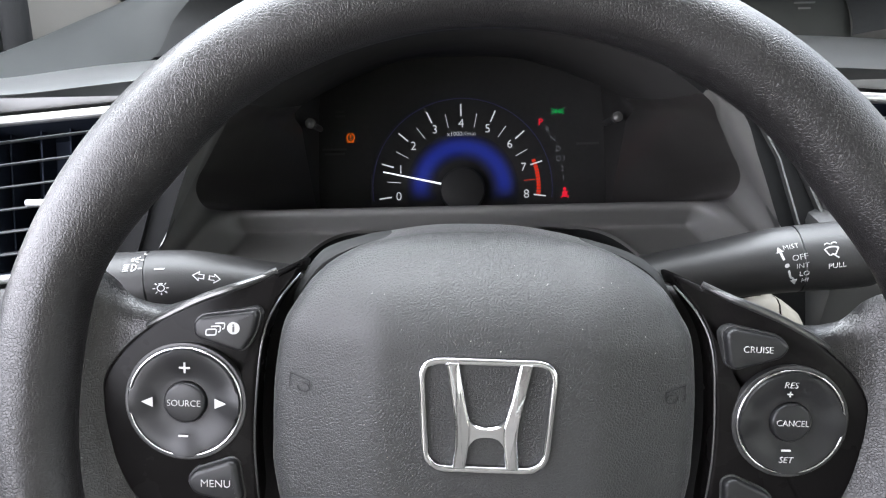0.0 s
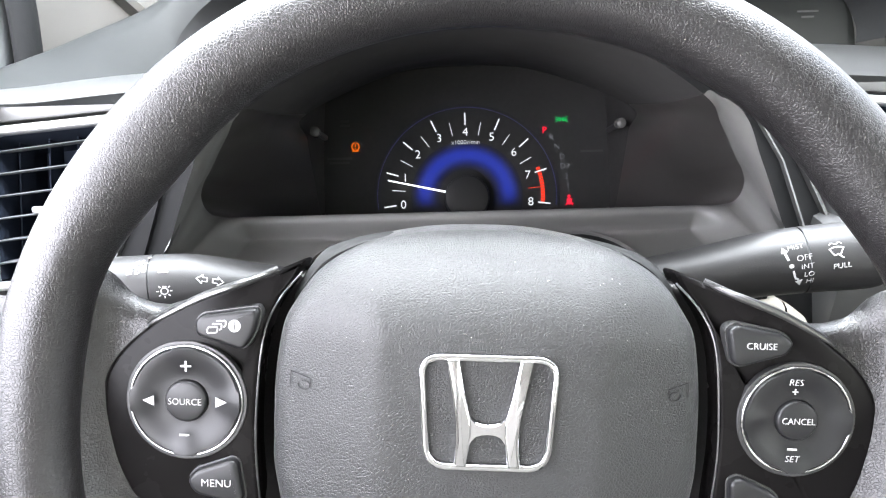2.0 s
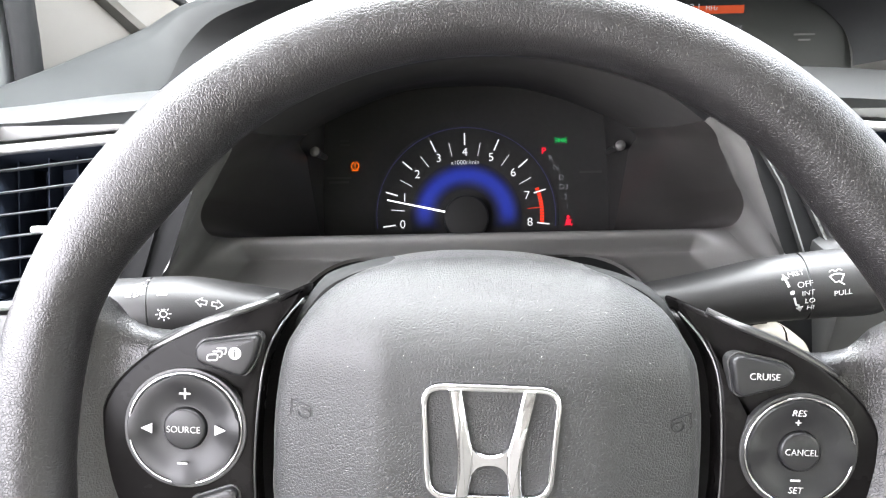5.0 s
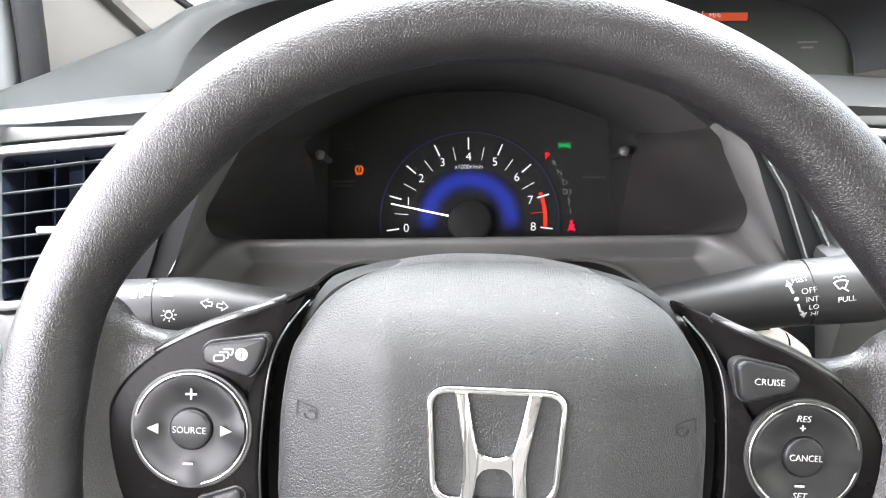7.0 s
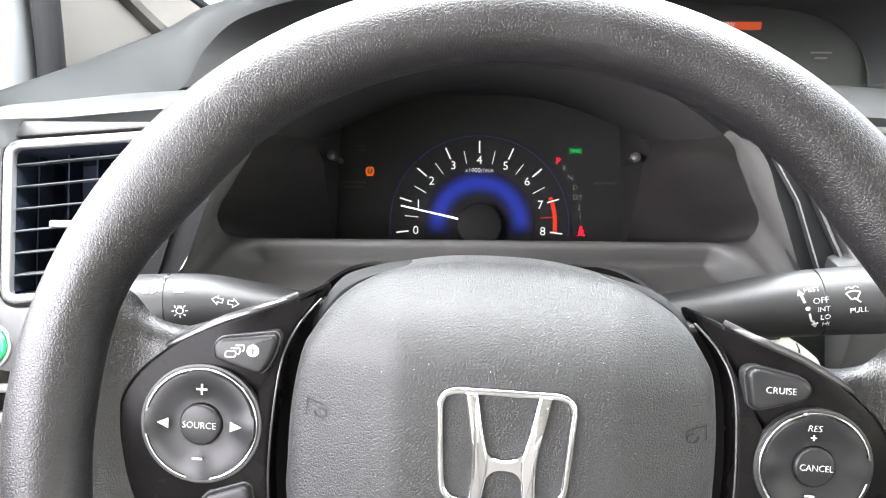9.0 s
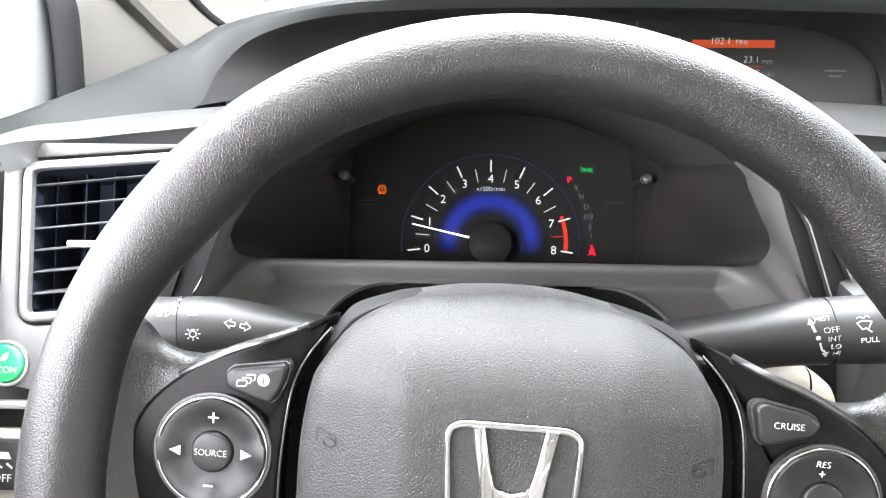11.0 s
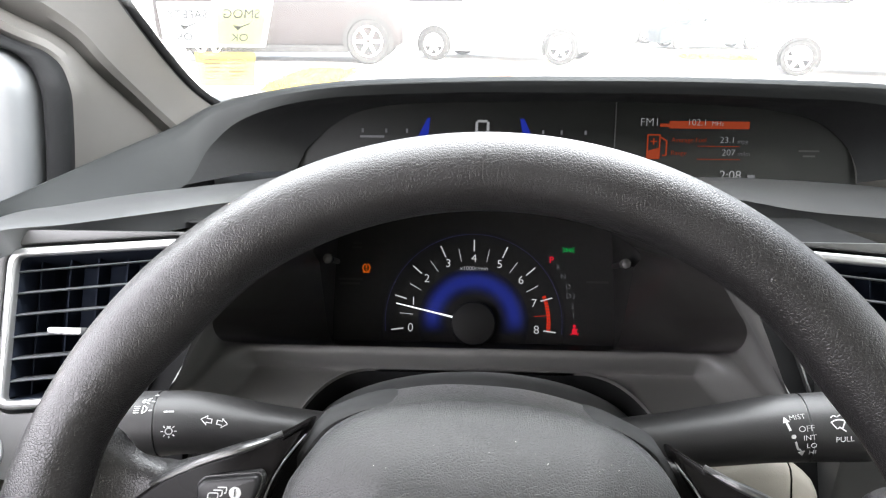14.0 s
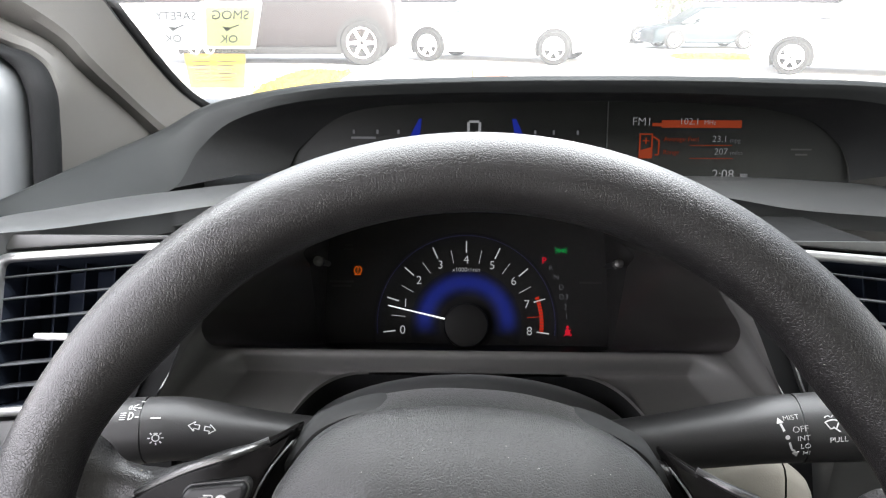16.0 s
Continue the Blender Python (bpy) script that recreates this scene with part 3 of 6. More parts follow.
# the ring fades out at its lower ends
ax, fd, mf = nt.nodes.new("ShaderNodeSeparateXYZ"), nt.nodes.new("ShaderNodeMapRange"), nt.nodes.new("ShaderNodeMath")
fd.interpolation_type, mf.operation = "SMOOTHSTEP", "MULTIPLY"
fd.inputs["From Min"].default_value, fd.inputs["From Max"].default_value = -0.0125, 0.006
nt.links.new(co.outputs["Object"], ax.inputs[0])
nt.links.new(ax.outputs["Y"], fd.inputs["Value"])
nt.links.new(rp.outputs["Color"], mf.inputs[0])
nt.links.new(fd.outputs["Result"], mf.inputs[1])
nt.links.new(mf.outputs[0], mu.inputs[0])
nt.links.new(mu.outputs[0], b.inputs["Emission Strength"])
part("blue_ring", flat([arc_band(0.0242, 0.0495, -22, 202, 80)], 0, 0.0002), glow, dial, "glowing blue ring", m=at(0, CY - 0.001, 0.0008))
part("outer_ring", flat([arc_band(0.0790, 0.0797, -8, 188, 60)], 0, 0.0002), material("lit_blue_line", (0.01, 0.01, 0.05), 0.5, emit=(0.08, 0.1, 0.9), strength=0.0035, vary=0), dial, "thin blue outer line", m=at(0, CY, 0.0008))
for i in range(17):
    a = radians(187.5 - 195 * i / 16)
    c, s = math.cos(a), math.sin(a)
    major = i % 2 == 0
    r0, r1, w = (0.0632, 0.0741, 0.0011) if major else (0.0545, 0.0665, 0.0005)
    part("major_tick" if major else "minor_tick", flat([bar(c * r0, s * r0 + CY, c * r1, s * r1 + CY, w)], 0.0012, 0.0003), M["lit_white"] if i != 15 else M["lit_red"], dial)
    if major:
        letters(str(i // 2), 0.0108, dial, M["lit_white"], at(c * 0.0568, s * 0.0568 + CY - 0.0004, 0.0013), name="numeral", bold=0.0001)
letters("x1000r/min", 0.0055, dial, M["lit_white"], at(0, 0.0555, 0.0013))
for i in range(12):
    a0 = 20 - i * 2.35
    part("red_zone_mark", flat([arc_band(0.0655, 0.0690, a0 - 1.95, a0, 3, 0, CY)], 0.0012, 0.0002), M["lit_red"], dial)
a = radians(187.5 - 195 * 0.83 / 8)
nd_ = part("needle", flat([[(math.cos(a) * 0.071 - math.sin(a) * 0.0004, math.sin(a) * 0.071 + math.cos(a) * 0.0004), (math.cos(a) * 0.071 + math.sin(a) * 0.0004, math.sin(a) * 0.071 - math.cos(a) * 0.0004),
                            (math.cos(a) * 0.016 + math.sin(a) * 0.0008, math.sin(a) * 0.016 - math.cos(a) * 0.0008), (math.cos(a) * 0.016 - math.sin(a) * 0.0008, math.sin(a) * 0.016 + math.cos(a) * 0.0008)]], 0.0, 0.0008), M["lit_needle"], cluster, "white lit needle", m=at(0, 0.006, 0.0075))
part("needle_cap", plate(circle(0.0195, 48), 0.012, 0.001, 0.0015), M["capblack"], cluster, "black round needle cap", m=at(0, 0.0045, 0))

# warning signs, gear letters
def icon(name, polys, x, y, mat, label):
    part(name, flat(polys, 0.0004, 0.0003), mat, cluster, label, m=at(x, y))


icon("tyre_sign", [arc_band(0.0033, 0.0042, 110, 250, 10, 0.0005, 0), arc_band(0.0033, 0.0042, -70, 70, 10, -0.0005, 0), bar(-0.003, -0.0040, 0.003, -0.0040, 0.0008), bar(0, -0.0005, 0, 0.0026, 0.0009), bar(0, -0.0024, 0, -0.0014, 0.0009)], -0.0986, 0.0545, M["lit_amber"], "amber tyre warning sign")
icon("belt_sign", [[(p.x, p.y) for p in circle(0.0014, 12, 0, 0.0038)], [(-0.0024, -0.0035), (-0.0020, 0.0010), (-0.0006, 0.0022), (0.0006, 0.0022), (0.0020, 0.0010), (0.0024, -0.0035)], bar(-0.0035, -0.0042, 0.003, 0.0015, 0.0008), bar(0.0026, -0.0044, 0.0034, -0.002, 0.0008)], 0.0902, 0.0010, M["lit_redhot"], "red seat belt warning sign")
icon("side_lights_sign", [arc_band(0.0012, 0.0019, -90, 90, 8, -0.0022, 0), bar(-0.0022, -0.0017, -0.0022, 0.0017, 0.0006), arc_band(0.0012, 0.0019, 90, 270, 8, 0.0022, 0), bar(0.0022, -0.0017, 0.0022, 0.0017, 0.0006)]
     + [bar(s * 0.0030, y * 0.5, s * 0.0055, y * 1.3, 0.0005) for s in (-1, 1) for y in (-0.002, 0, 0.002)], 0.0862, 0.0743, M["lit_green"], "green side light sign")
letters("P", 0.0085, cluster, M["lit_redhot"], at(0.0706, 0.0646, 0.0006), name="gear_letter", label="red lit gear letter", bold=0.0002)
for ch, x, y in (("R", 0.0767, 0.0579), ("N", 0.0812, 0.0496), ("D", 0.0856, 0.0404), ("D3", 0.0875, 0.0317), ("2", 0.0888, 0.0226), ("1", 0.0897, 0.0140)):
    letters(ch, 0.0070, cluster, M["lit_dim"], at(x, y, 0.0006), name="gear_letter")
for x, y, w in ((-0.113, 0.044, 0.022), (-0.113, 0.040, 0.018), (0.112, 0.045, 0.020), (-0.108, 0.078, 0.008), (-0.108, 0.074, 0.009)):
    part("faint_print", flat([bar(-w / 2, 0, w / 2, 0, 0.0020)], 0.0, 0.00005), M["grey_print"], cluster, m=at(x, y))

# binnacle
binnacle = thing("binnacle", "grey hooded binnacle round the rev counter", "dashboard hood", kind="")
LIP = [(-0.174, 0.474, 0.8948), (-0.1815, 0.4735, 0.8972), (-0.1855, 0.4725, 0.9035), (-0.185, 0.469, 0.914), (-0.178, 0.4615, 0.9265), (-0.168, 0.452, 0.939), (-0.143, 0.422, 0.970), (-0.121, 0.397, 0.994), (-0.070, 0.386, 1.024), (0.0, 0.384, 1.037)]
LIP = LIP + [(-x, y, z) for x, y, z in LIP[-2::-1]]
BACK = [(-0.112, 0.5785, 0.838), (-0.1205, 0.578, 0.8385), (-0.1255, 0.577, 0.842), (-0.1268, 0.570, 0.855), (-0.127, 0.566, 0.8725), (-0.127, 0.562, 0.890), (-0.126, 0.552, 0.925), (-0.122, 0.545, 0.948), (-0.060, 0.640, 0.955), (0.0, 0.652, 0.957)]
BACK = BACK + [(-x, y, z) for x, y, z in BACK[-2::-1]]
n = 127
lip, rear = spline(LIP, n), spline(BACK, n)
mids = [[a.lerp(b, k) + Vector((0, 0, -0.002 * math.sin(k * math.pi))) for a, b in zip(lip, rear)] for k in (0.0, 0.2, 0.4, 0.6, 0.8, 1.0)]
back = [Vector((p.x, max(p.y + 0.001, 0.588 + 0.6395 * (p.z - 0.85) + 0.003), p.z)) for p in rear]
part("rear_wall", loft([rear, back]), M["hoodin"], binnacle, "black wall between hood and dial")
cut = 49
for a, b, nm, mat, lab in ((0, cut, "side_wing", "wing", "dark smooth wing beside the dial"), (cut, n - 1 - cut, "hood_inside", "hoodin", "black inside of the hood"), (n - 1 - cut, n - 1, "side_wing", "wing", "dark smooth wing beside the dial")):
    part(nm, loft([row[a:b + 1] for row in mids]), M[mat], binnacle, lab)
OUT = [(-0.1855, 0.403, 0.8915), (-0.1885, 0.403, 0.8922), (-0.1915, 0.402, 0.8950), (-0.1905, 0.402, 0.899), (-0.187, 0.402, 0.9055), (-0.181, 0.402, 0.914), (-0.160, 0.400, 0.955), (-0.137, 0.392, 0.990), (-0.078, 0.374, 1.032), (0.0, 0.370, 1.046)]
OUT = OUT + [(-x, y, z) for x, y, z in OUT[-2::-1]]
out = spline(OUT, n)
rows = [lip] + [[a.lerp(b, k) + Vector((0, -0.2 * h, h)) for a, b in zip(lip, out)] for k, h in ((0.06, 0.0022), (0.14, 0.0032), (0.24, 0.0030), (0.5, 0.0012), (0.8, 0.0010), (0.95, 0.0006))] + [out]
# the edge's top stretch takes the dark lining colour to stand for its shade
for a, b, mat, lab in ((0, cut, "bezel", "rounded grey edge of the hood"), (cut, n - 1 - cut, "hoodblack", "top of the hood's edge, coloured dark for its shade"), (n - 1 - cut, n - 1, "bezel", "rounded grey edge of the hood")):
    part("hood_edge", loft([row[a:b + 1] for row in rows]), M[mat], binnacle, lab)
# outer flank of the hood, falling back to the dash
HB = [(-0.174, 0.46, 0.860), (-0.182, 0.46, 0.862), (-0.194, 0.465, 0.865), (-0.197, 0.470, 0.880), (-0.198, 0.470, 0.889), (-0.196, 0.470, 0.899), (-0.1725, 0.478, 0.944), (-0.142, 0.49, 0.975), (-0.09, 0.58, 0.985), (0.0, 0.62, 0.985)]
HB = HB + [(-x, y, z) for x, y, z in HB[-2::-1]]
part("hood", loft([out, [a.lerp(b, 0.4) + Vector((0, 0, 0.001)) for a, b in zip(out, spline(HB, n))], spline(HB, n)]), M["black"], binnacle)
# bottom lip and shelf in front of the dial
xs = [-0.176 + 0.352 * i / 48 for i in range(49)]
lipb = [Vector((x, 0.474, 0.8945)) for x in xs]
row = [[Vector((x * 0.70, 0.5785, 0.836)) for x in xs], [p.lerp(Vector((p.x * 0.70, 0.5785, 0.836)), 0.5) + Vector((0, 0, -0.004)) for p in lipb], [Vector((p.x * 0.94, p.y, p.z)) for p in lipb]]
part("dial_floor", loft(row), M["dark"], binnacle)


def shelf_front(x):
    """The shelf's front edge, cut back in an arch round the column."""
    q = abs(x) / 0.1145
    return min(0.4708, 0.403 + (0.0690 * (1 - q ** 8) ** 0.5 if q < 1 else 0.0))


def lip_rise(d):
    """Height of the rounded lip at a share d of the shelf's depth."""
    rise = ((0.0, 0.0), (0.06, 0.0022), (0.14, 0.0032), (0.24, 0.0030), (0.5, 0.0012), (0.8, 0.0010), (0.95, 0.0006), (1.0, 0.0))
    for (da, ha), (db, hb) in zip(rise, rise[1:]):
        if d <= db:
            return ha + (hb - ha) * (d - da) / (db - da)
    return 0.0


PROFILE = [(0.4740, 0.8947), (0.4728, 0.8957), (0.4712, 0.8959), (0.4698, 0.8952), (0.4688, 0.8940), (0.4683, 0.8925), (0.4685, 0.8905), (0.4692, 0.8875), (0.4702, 0.8840), (0.4710, 0.8805), (0.4708, 0.8785)]
FLOOR = [(0.02, 0.8775), (0.06, 0.8769), (0.12, 0.8766), (0.2, 0.8766), (0.3, 0.8768), (0.45, 0.8772), (0.6, 0.8778), (0.75, 0.8785), (0.88, 0.8792), (0.95, 0.8796), (1.0, 0.8798)]
stations = len(PROFILE) + len(FLOOR)
rows = [[] for k in range(stations)]
for i in range(361):
    s = -1 + 2 * i / 360
    e = min(1.0, max(0.0, 1.0 - abs(s)) / (0.10 if s < 0 else 0.12))
    e = e * e * (3 - 2 * e)
    front = shelf_front(s * 0.1855)
    for k in range(stations):
        y, z = PROFILE[k] if k < len(PROFILE) else (0.4708 + (front - 0.4708) * FLOOR[k - len(PROFILE)][0], FLOOR[k - len(PROFILE)][1])
        # towards the ends the hollow runs out into the plain rounded edge
        flat_y = 0.474 + (front - 0.474) * k / (stations - 1)
        d = (0.474 - flat_y) / 0.074
        y, z = flat_y + (y - flat_y) * e, 0.8947 - 0.003 * d + lip_rise(d) + (z - (0.8947 - 0.003 * d + lip_rise(d))) * e
        half = 0.1740 + 0.0115 * min(1.0, max(0.0, (0.474 - y) / 0.071))
        rows[k].append(Vector((s * half, y, z)))
drop1 = [Vector((p.x, p.y + 0.001, p.z - 0.003)) for p in rows[-1]]
drop = [Vector((p.x * 0.99, p.y + 0.006, p.z - 0.05)) for p in rows[-1]]
part("shelf", loft(rows + [drop1]), M["bezel"], binnacle, "hollowed grey shelf below the dial")
part("shelf_front", loft([drop1, drop]), M["hoodblack"], binnacle, "black edge of the shelf round the column")
# dark board behind the arch, added for the shade in the open gap
part("gap_shade", block(-0.122, 0.122, 0.4745, 0.477, 0.78, 0.878), M["dark"], binnacle, "dark board put in for the shade in the column gap")

for sign in (-1, 1):
    k = thing("trip_knob", "small round black trip knob on a stem", "knob", group="trip knobs")
    k.matrix_world = slope((sign * 0.1168, 0.541, 0.935), 25)
    part("cap", plate(circle(0.0042, 28), 0.002, -0.004, 0.002, dome=0.0006), M["knob"], k, "rounded grey cap")
    part("stem", loft([[Vector((p.x, p.y, z)) for p in circle(r, 20)] for r, z in ((0.0024, -0.003), (0.0024, -0.040))], closed=True, caps=True), M["dark"], k)

# ---------------------------------------------------------------- steering wheel
WHEEL = slope((0, 0.255, 0.905), 22) @ pose(0, 0, 0, 0, 0, -3.1)
wheel = thing("steering_wheel", "black textured steering wheel with silver emblem and thumb buttons", "steering wheel", WHEEL)


LEAN = -0.1103
RIM_DOWN = math.sin(LEAN)


def rim_point(a, b):
    """A point of the rim: a round the wheel, b round the tube; the rim leans back a little against the hub."""
    big = 0.1805 + 0.0020 * math.cos(2 * a)
    up = math.degrees(math.atan2(math.sin(a), abs(math.cos(a))))
    # thumb bulges above the spokes, slimmer where the spokes meet the rim
    inner = 0.0166 + 0.0026 * math.exp(-((up - 38) / 9) ** 2) - 0.0026 * math.exp(-((up - 19) / 8) ** 2)
    c, s = math.cos(b), math.sin(b)
    r = big + (0.0170 if c > 0 else inner) * c
    x, y, z = 0.0017 + r * math.cos(a), -0.0058 + r * math.sin(a), 0.0016 + (0.0162 if s > 0 else 0.0126) * s
    return Vector((x, y * math.cos(LEAN) - z * RIM_DOWN, y * RIM_DOWN + z * math.cos(LEAN)))


def rim_mesh():
    bm = loft([[rim_point(2 * math.pi * i / 180, 2 * math.pi * j / 40) for j in range(40)] for i in range(181)], closed=True)
    bmesh.ops.remove_doubles(bm, verts=bm.verts, dist=1e-6)
    return bm


part("rim", rim_mesh(), M["rim"], wheel, "black leather-grained rim")



def mirrored(points, sign):
    return [(sign * p[0], p[1]) for p in points]


# spokes: grained arms that flow from the rim to the hub, under the switch panels
def between(table, x):
    """Smooth values between the rows of a small table."""
    for (xa, ya), (xb, yb) in zip(table, table[1:]):
        if x <= xb:
            f = max(0.0, min(1.0, (x - xa) / (xb - xa)))
            return ya + (yb - ya) * f
    return table[-1][1]


TOP_EDGE = [(0.070, 42), (0.0795, 40), (0.0989, 31.5), (0.1097, 27.5), (0.130, 18.6), (0.1423, 15.0), (0.150, 14.8), (0.156, 15.4), (0.1605, 16.4), (0.1640, 17.6), (0.168, 18.5), (0.175, 19.0)]
LOW_EDGE = [(0.070, -55), (0.104, -36), (0.136, -28), (0.152, -26), (0.162, -28), (0.168, -33), (0.174, -38)]
LEVEL = [(0.070, -0.034), (0.092, -0.030), (0.100, -0.022), (0.110, -0.0125), (0.140, -0.0115), (0.150, -0.0108), (0.156, -0.0090), (0.161, -0.0060), (0.1655, -0.0020), (0.170, 0.003), (0.175, 0.007)]


def spoke_mesh(sign):
    rows = []
    steps = [0.0, 0.008, 0.02, 0.035, 0.055, 0.08] + [0.08 + 0.84 * i / 20 for i in range(1, 20)] + [0.92, 0.945, 0.965, 0.98, 0.992, 1.0]
    for k in range(61):
        rho = 0.070 + 0.105 * k / 60
        lo, hi = between(LOW_EDGE, rho), between(TOP_EDGE, rho)
        row = []
        for e in steps:
            a = radians(lo + (hi - lo) * e)
            edge = min(e, 1 - e) * radians(hi - lo) * rho / 0.008
            z = between(LEVEL, rho) - (0.008 * (1 - math.sqrt(max(0.0, 1 - (1 - edge) ** 2))) if edge < 1 else 0.0)
            z += RIM_DOWN * rho * math.sin(a) * min(1.0, max(0.0, rho - 0.145) / 0.020)
            row.append(Vector((sign * rho * math.cos(a), rho * math.sin(a), z)))
        drop = 0.012 - 0.009 * min(1.0, max(0.0, rho - 0.145) / 0.012)
        rows.append([row[0] + Vector((0, 0.002, -drop))] + row + [row[-1] + Vector((0, -0.002, -drop))])
    return loft(rows)


PANEL = [(0.159, 0.001), (0.1575, 0.0105), (0.149, 0.0225), (0.1330, 0.0352), (0.1180, 0.0432), (0.0960, 0.0510), (0.0870, 0.0548), (0.0800, 0.0568), (0.0822, 0.0490), (0.0905, 0.034),
         (0.0945, 0.0076), (0.0955, -0.0164), (0.094, -0.045), (0.098, -0.056), (0.120, -0.056), (0.143, -0.046), (0.1535, -0.0304), (0.158, -0.0135)]
for sign in (-1, 1):
    part("spoke", spoke_mesh(sign), M["rim"], wheel, "grained spoke with thumb rest")
    o = spline(mirrored(PANEL, sign), 144, True)
    bm = plate(o, -0.0075, -0.020, 0.0022)
    for v in bm.verts:
        v.co.z -= max(0.0, 0.104 - abs(v.co.x)) * 0.38 * (1 if v.co.y > 0.02 else 0) * min(1.0, max(0.0, v.co.y - 0.02) / 0.02)
        # the tip dives under the airbag cover
        v.co.z -= max(0.0, 0.088 - abs(v.co.x)) * (1.6 if v.co.y > 0.02 else 0.0)
    part("switch_panel", bm, M["gloss"], wheel, "dark glossy switch panel on the spoke")
    # rounded glossy upper edge of the panel, which catches the sky
    pts = [Vector((sign * x, y, z)) for x, y, z in ((0.1400, 0.0310, -0.0096), (0.1330, 0.0352, -0.0088), (0.1180, 0.0430, -0.0084), (0.1040, 0.0484, -0.0086), (0.0960, 0.0512, -0.0116), (0.0890, 0.0540, -0.0150))]
    part("top_edge", tube(spline(pts, 40), [0.0004 + 0.0014 * math.sin(math.pi * min(1.0, (i + 4) / 44)) ** 0.6 for i in range(40)], 10), M["edge"], wheel, "glossy rounded edge")
    # bright thin edge between panel and hub gap
    pts = [Vector((sign * x, y, z)) for x, y, z in ((0.0808, 0.0520, -0.0270), (0.0868, 0.043, -0.0145), (0.0918, 0.030, -0.009), (0.0945, 0.0076, -0.008), (0.0955, -0.018, -0.008), (0.094, -0.045, -0.009))]
    part("edge_strip", tube(spline(pts, 40), 0.0005, 8), M["edge"], wheel, "thin glossy edge strip")
    pts = [Vector((sign * x, y, z)) for x, y, z in ((0.088, 0.0550, -0.0150), (0.100, 0.0502, -0.0115), (0.113, 0.0456, -0.0100), (0.122, 0.0418, -0.0095), (0.130, 0.0378, -0.0090))]
    part("welt", tube(spline(pts, 40), [0.0014 - 0.0008 * i / 39 for i in range(40)], 10), M["black"], wheel, "black ridge along the spoke's top")

# hub behind the airbag cover
part("hub", plate(spline([(0.082, -0.05), (0.085, 0.0), (0.082, 0.035), (0.062, 0.050), (0.035, 0.060), (0, 0.063), (-0.035, 0.060), (-0.062, 0.050), (-0.082, 0.035), (-0.085, 0.0), (-0.082, -0.05), (-0.05, -0.085), (0.05, -0.085)], 96, True), -0.010, -0.045, 0.008), M["black"], wheel)

COVER = [(-0.0870, -0.030), (-0.0878, -0.012), (-0.0872, 0.0111), (-0.0838, 0.0330), (-0.0792, 0.0430), (-0.0710, 0.0548), (-0.0600, 0.0628), (-0.0480, 0.0678), (-0.0316, 0.0710),
         (-0.014, 0.0725), (0.012, 0.0727), (0.0300, 0.0710), (0.0465, 0.0678), (0.0585, 0.0628), (0.0697, 0.0548), (0.0778, 0.0430), (0.0825, 0.0330), (0.0860, 0.0111), (0.0868, -0.012), (0.086, -0.030),
         (0.078, -0.058), (0.05, -0.082), (0.0, -0.090), (-0.05, -0.082), (-0.078, -0.058)]


def cover_height(u, v):
    h = 0.0105
    side = max(0.0, abs(u) - 0.0435)
    h -= 0.28 * side + 0.9 * side ** 2
    top = max(0.0, v - 0.030)
    h -= 17.0 * top ** 2
    low = max(0.0, -v - 0.030)
    h -= 4.0 * low ** 2
    return h


def cover_mesh():
    o = spline(COVER, 160, True)
    rows = []
    ks = [0.02, 0.1] + [0.1 + 0.05 * i for i in range(1, 17)] + [0.93, 0.955, 0.975, 0.99, 0.998, 1.0, 1.0, 0.985]
    for n, k in enumerate(ks):
        row = []
        for p in o:
            q = Vector((p.x * k, -0.008 + (p.y + 0.008) * k))
            h = cover_height(q.x, q.y)
            if k > 0.9 or n >= len(ks) - 3:
                e = (min(k, 1.0) - 0.9) / 0.1
                h -= 0.0055 * (1 - math.sqrt(max(0.0, 1 - e * e)))
            deep = max(0.0, min(1.0, (q.y - 0.02) / 0.035))
            if n == len(ks) - 2:
                h -= 0.010 + 0.028 * deep
            if n == len(ks) - 1:
                h -= 0.016 + 0.030 * deep
            row.append(Vector((q.x, q.y, h)))
        rows.append(row)
    bm = loft(rows, closed=True)
    bm.faces.new([v for v in bm.verts][:160])
    return bm


# dusty black shroud between the airbag cover and the column
o = spline(COVER, 160, True)
rows = []
for grow, z in ((-0.004, -0.026), (0.0015, -0.0240), (0.0035, -0.0255), (0.0050, -0.0300), (0.0065, -0.045), (0.0040, -0.062)):
    rows.append([Vector((p.x, p.y, z - 0.022 * max(0.0, min(1.0, (0.045 - p.y) / 0.03)))) for p in (q + d * (min(1.0, abs(q.x) / 0.07) ** 3 * 1.15 - 0.15) - Vector((0, 0.0020 * max(0.0, 1 - abs(q.x) / 0.07), 0)) for q, d in ((a, b - a) for a, b in zip(o, inset(o, -grow))))])
part("hub_shroud", loft(rows, closed=True), M["shroud"], wheel, "dusty black shroud behind the airbag cover")
cover = part("airbag_cover", cover_mesh(), M["airbag"], wheel, "black leather-grained airbag cover", sharp=60)


def on_cover(co, lift=0.0003):
    return Vector((co.x, co.y, cover_height(co.x, co.y) + lift + co.z))


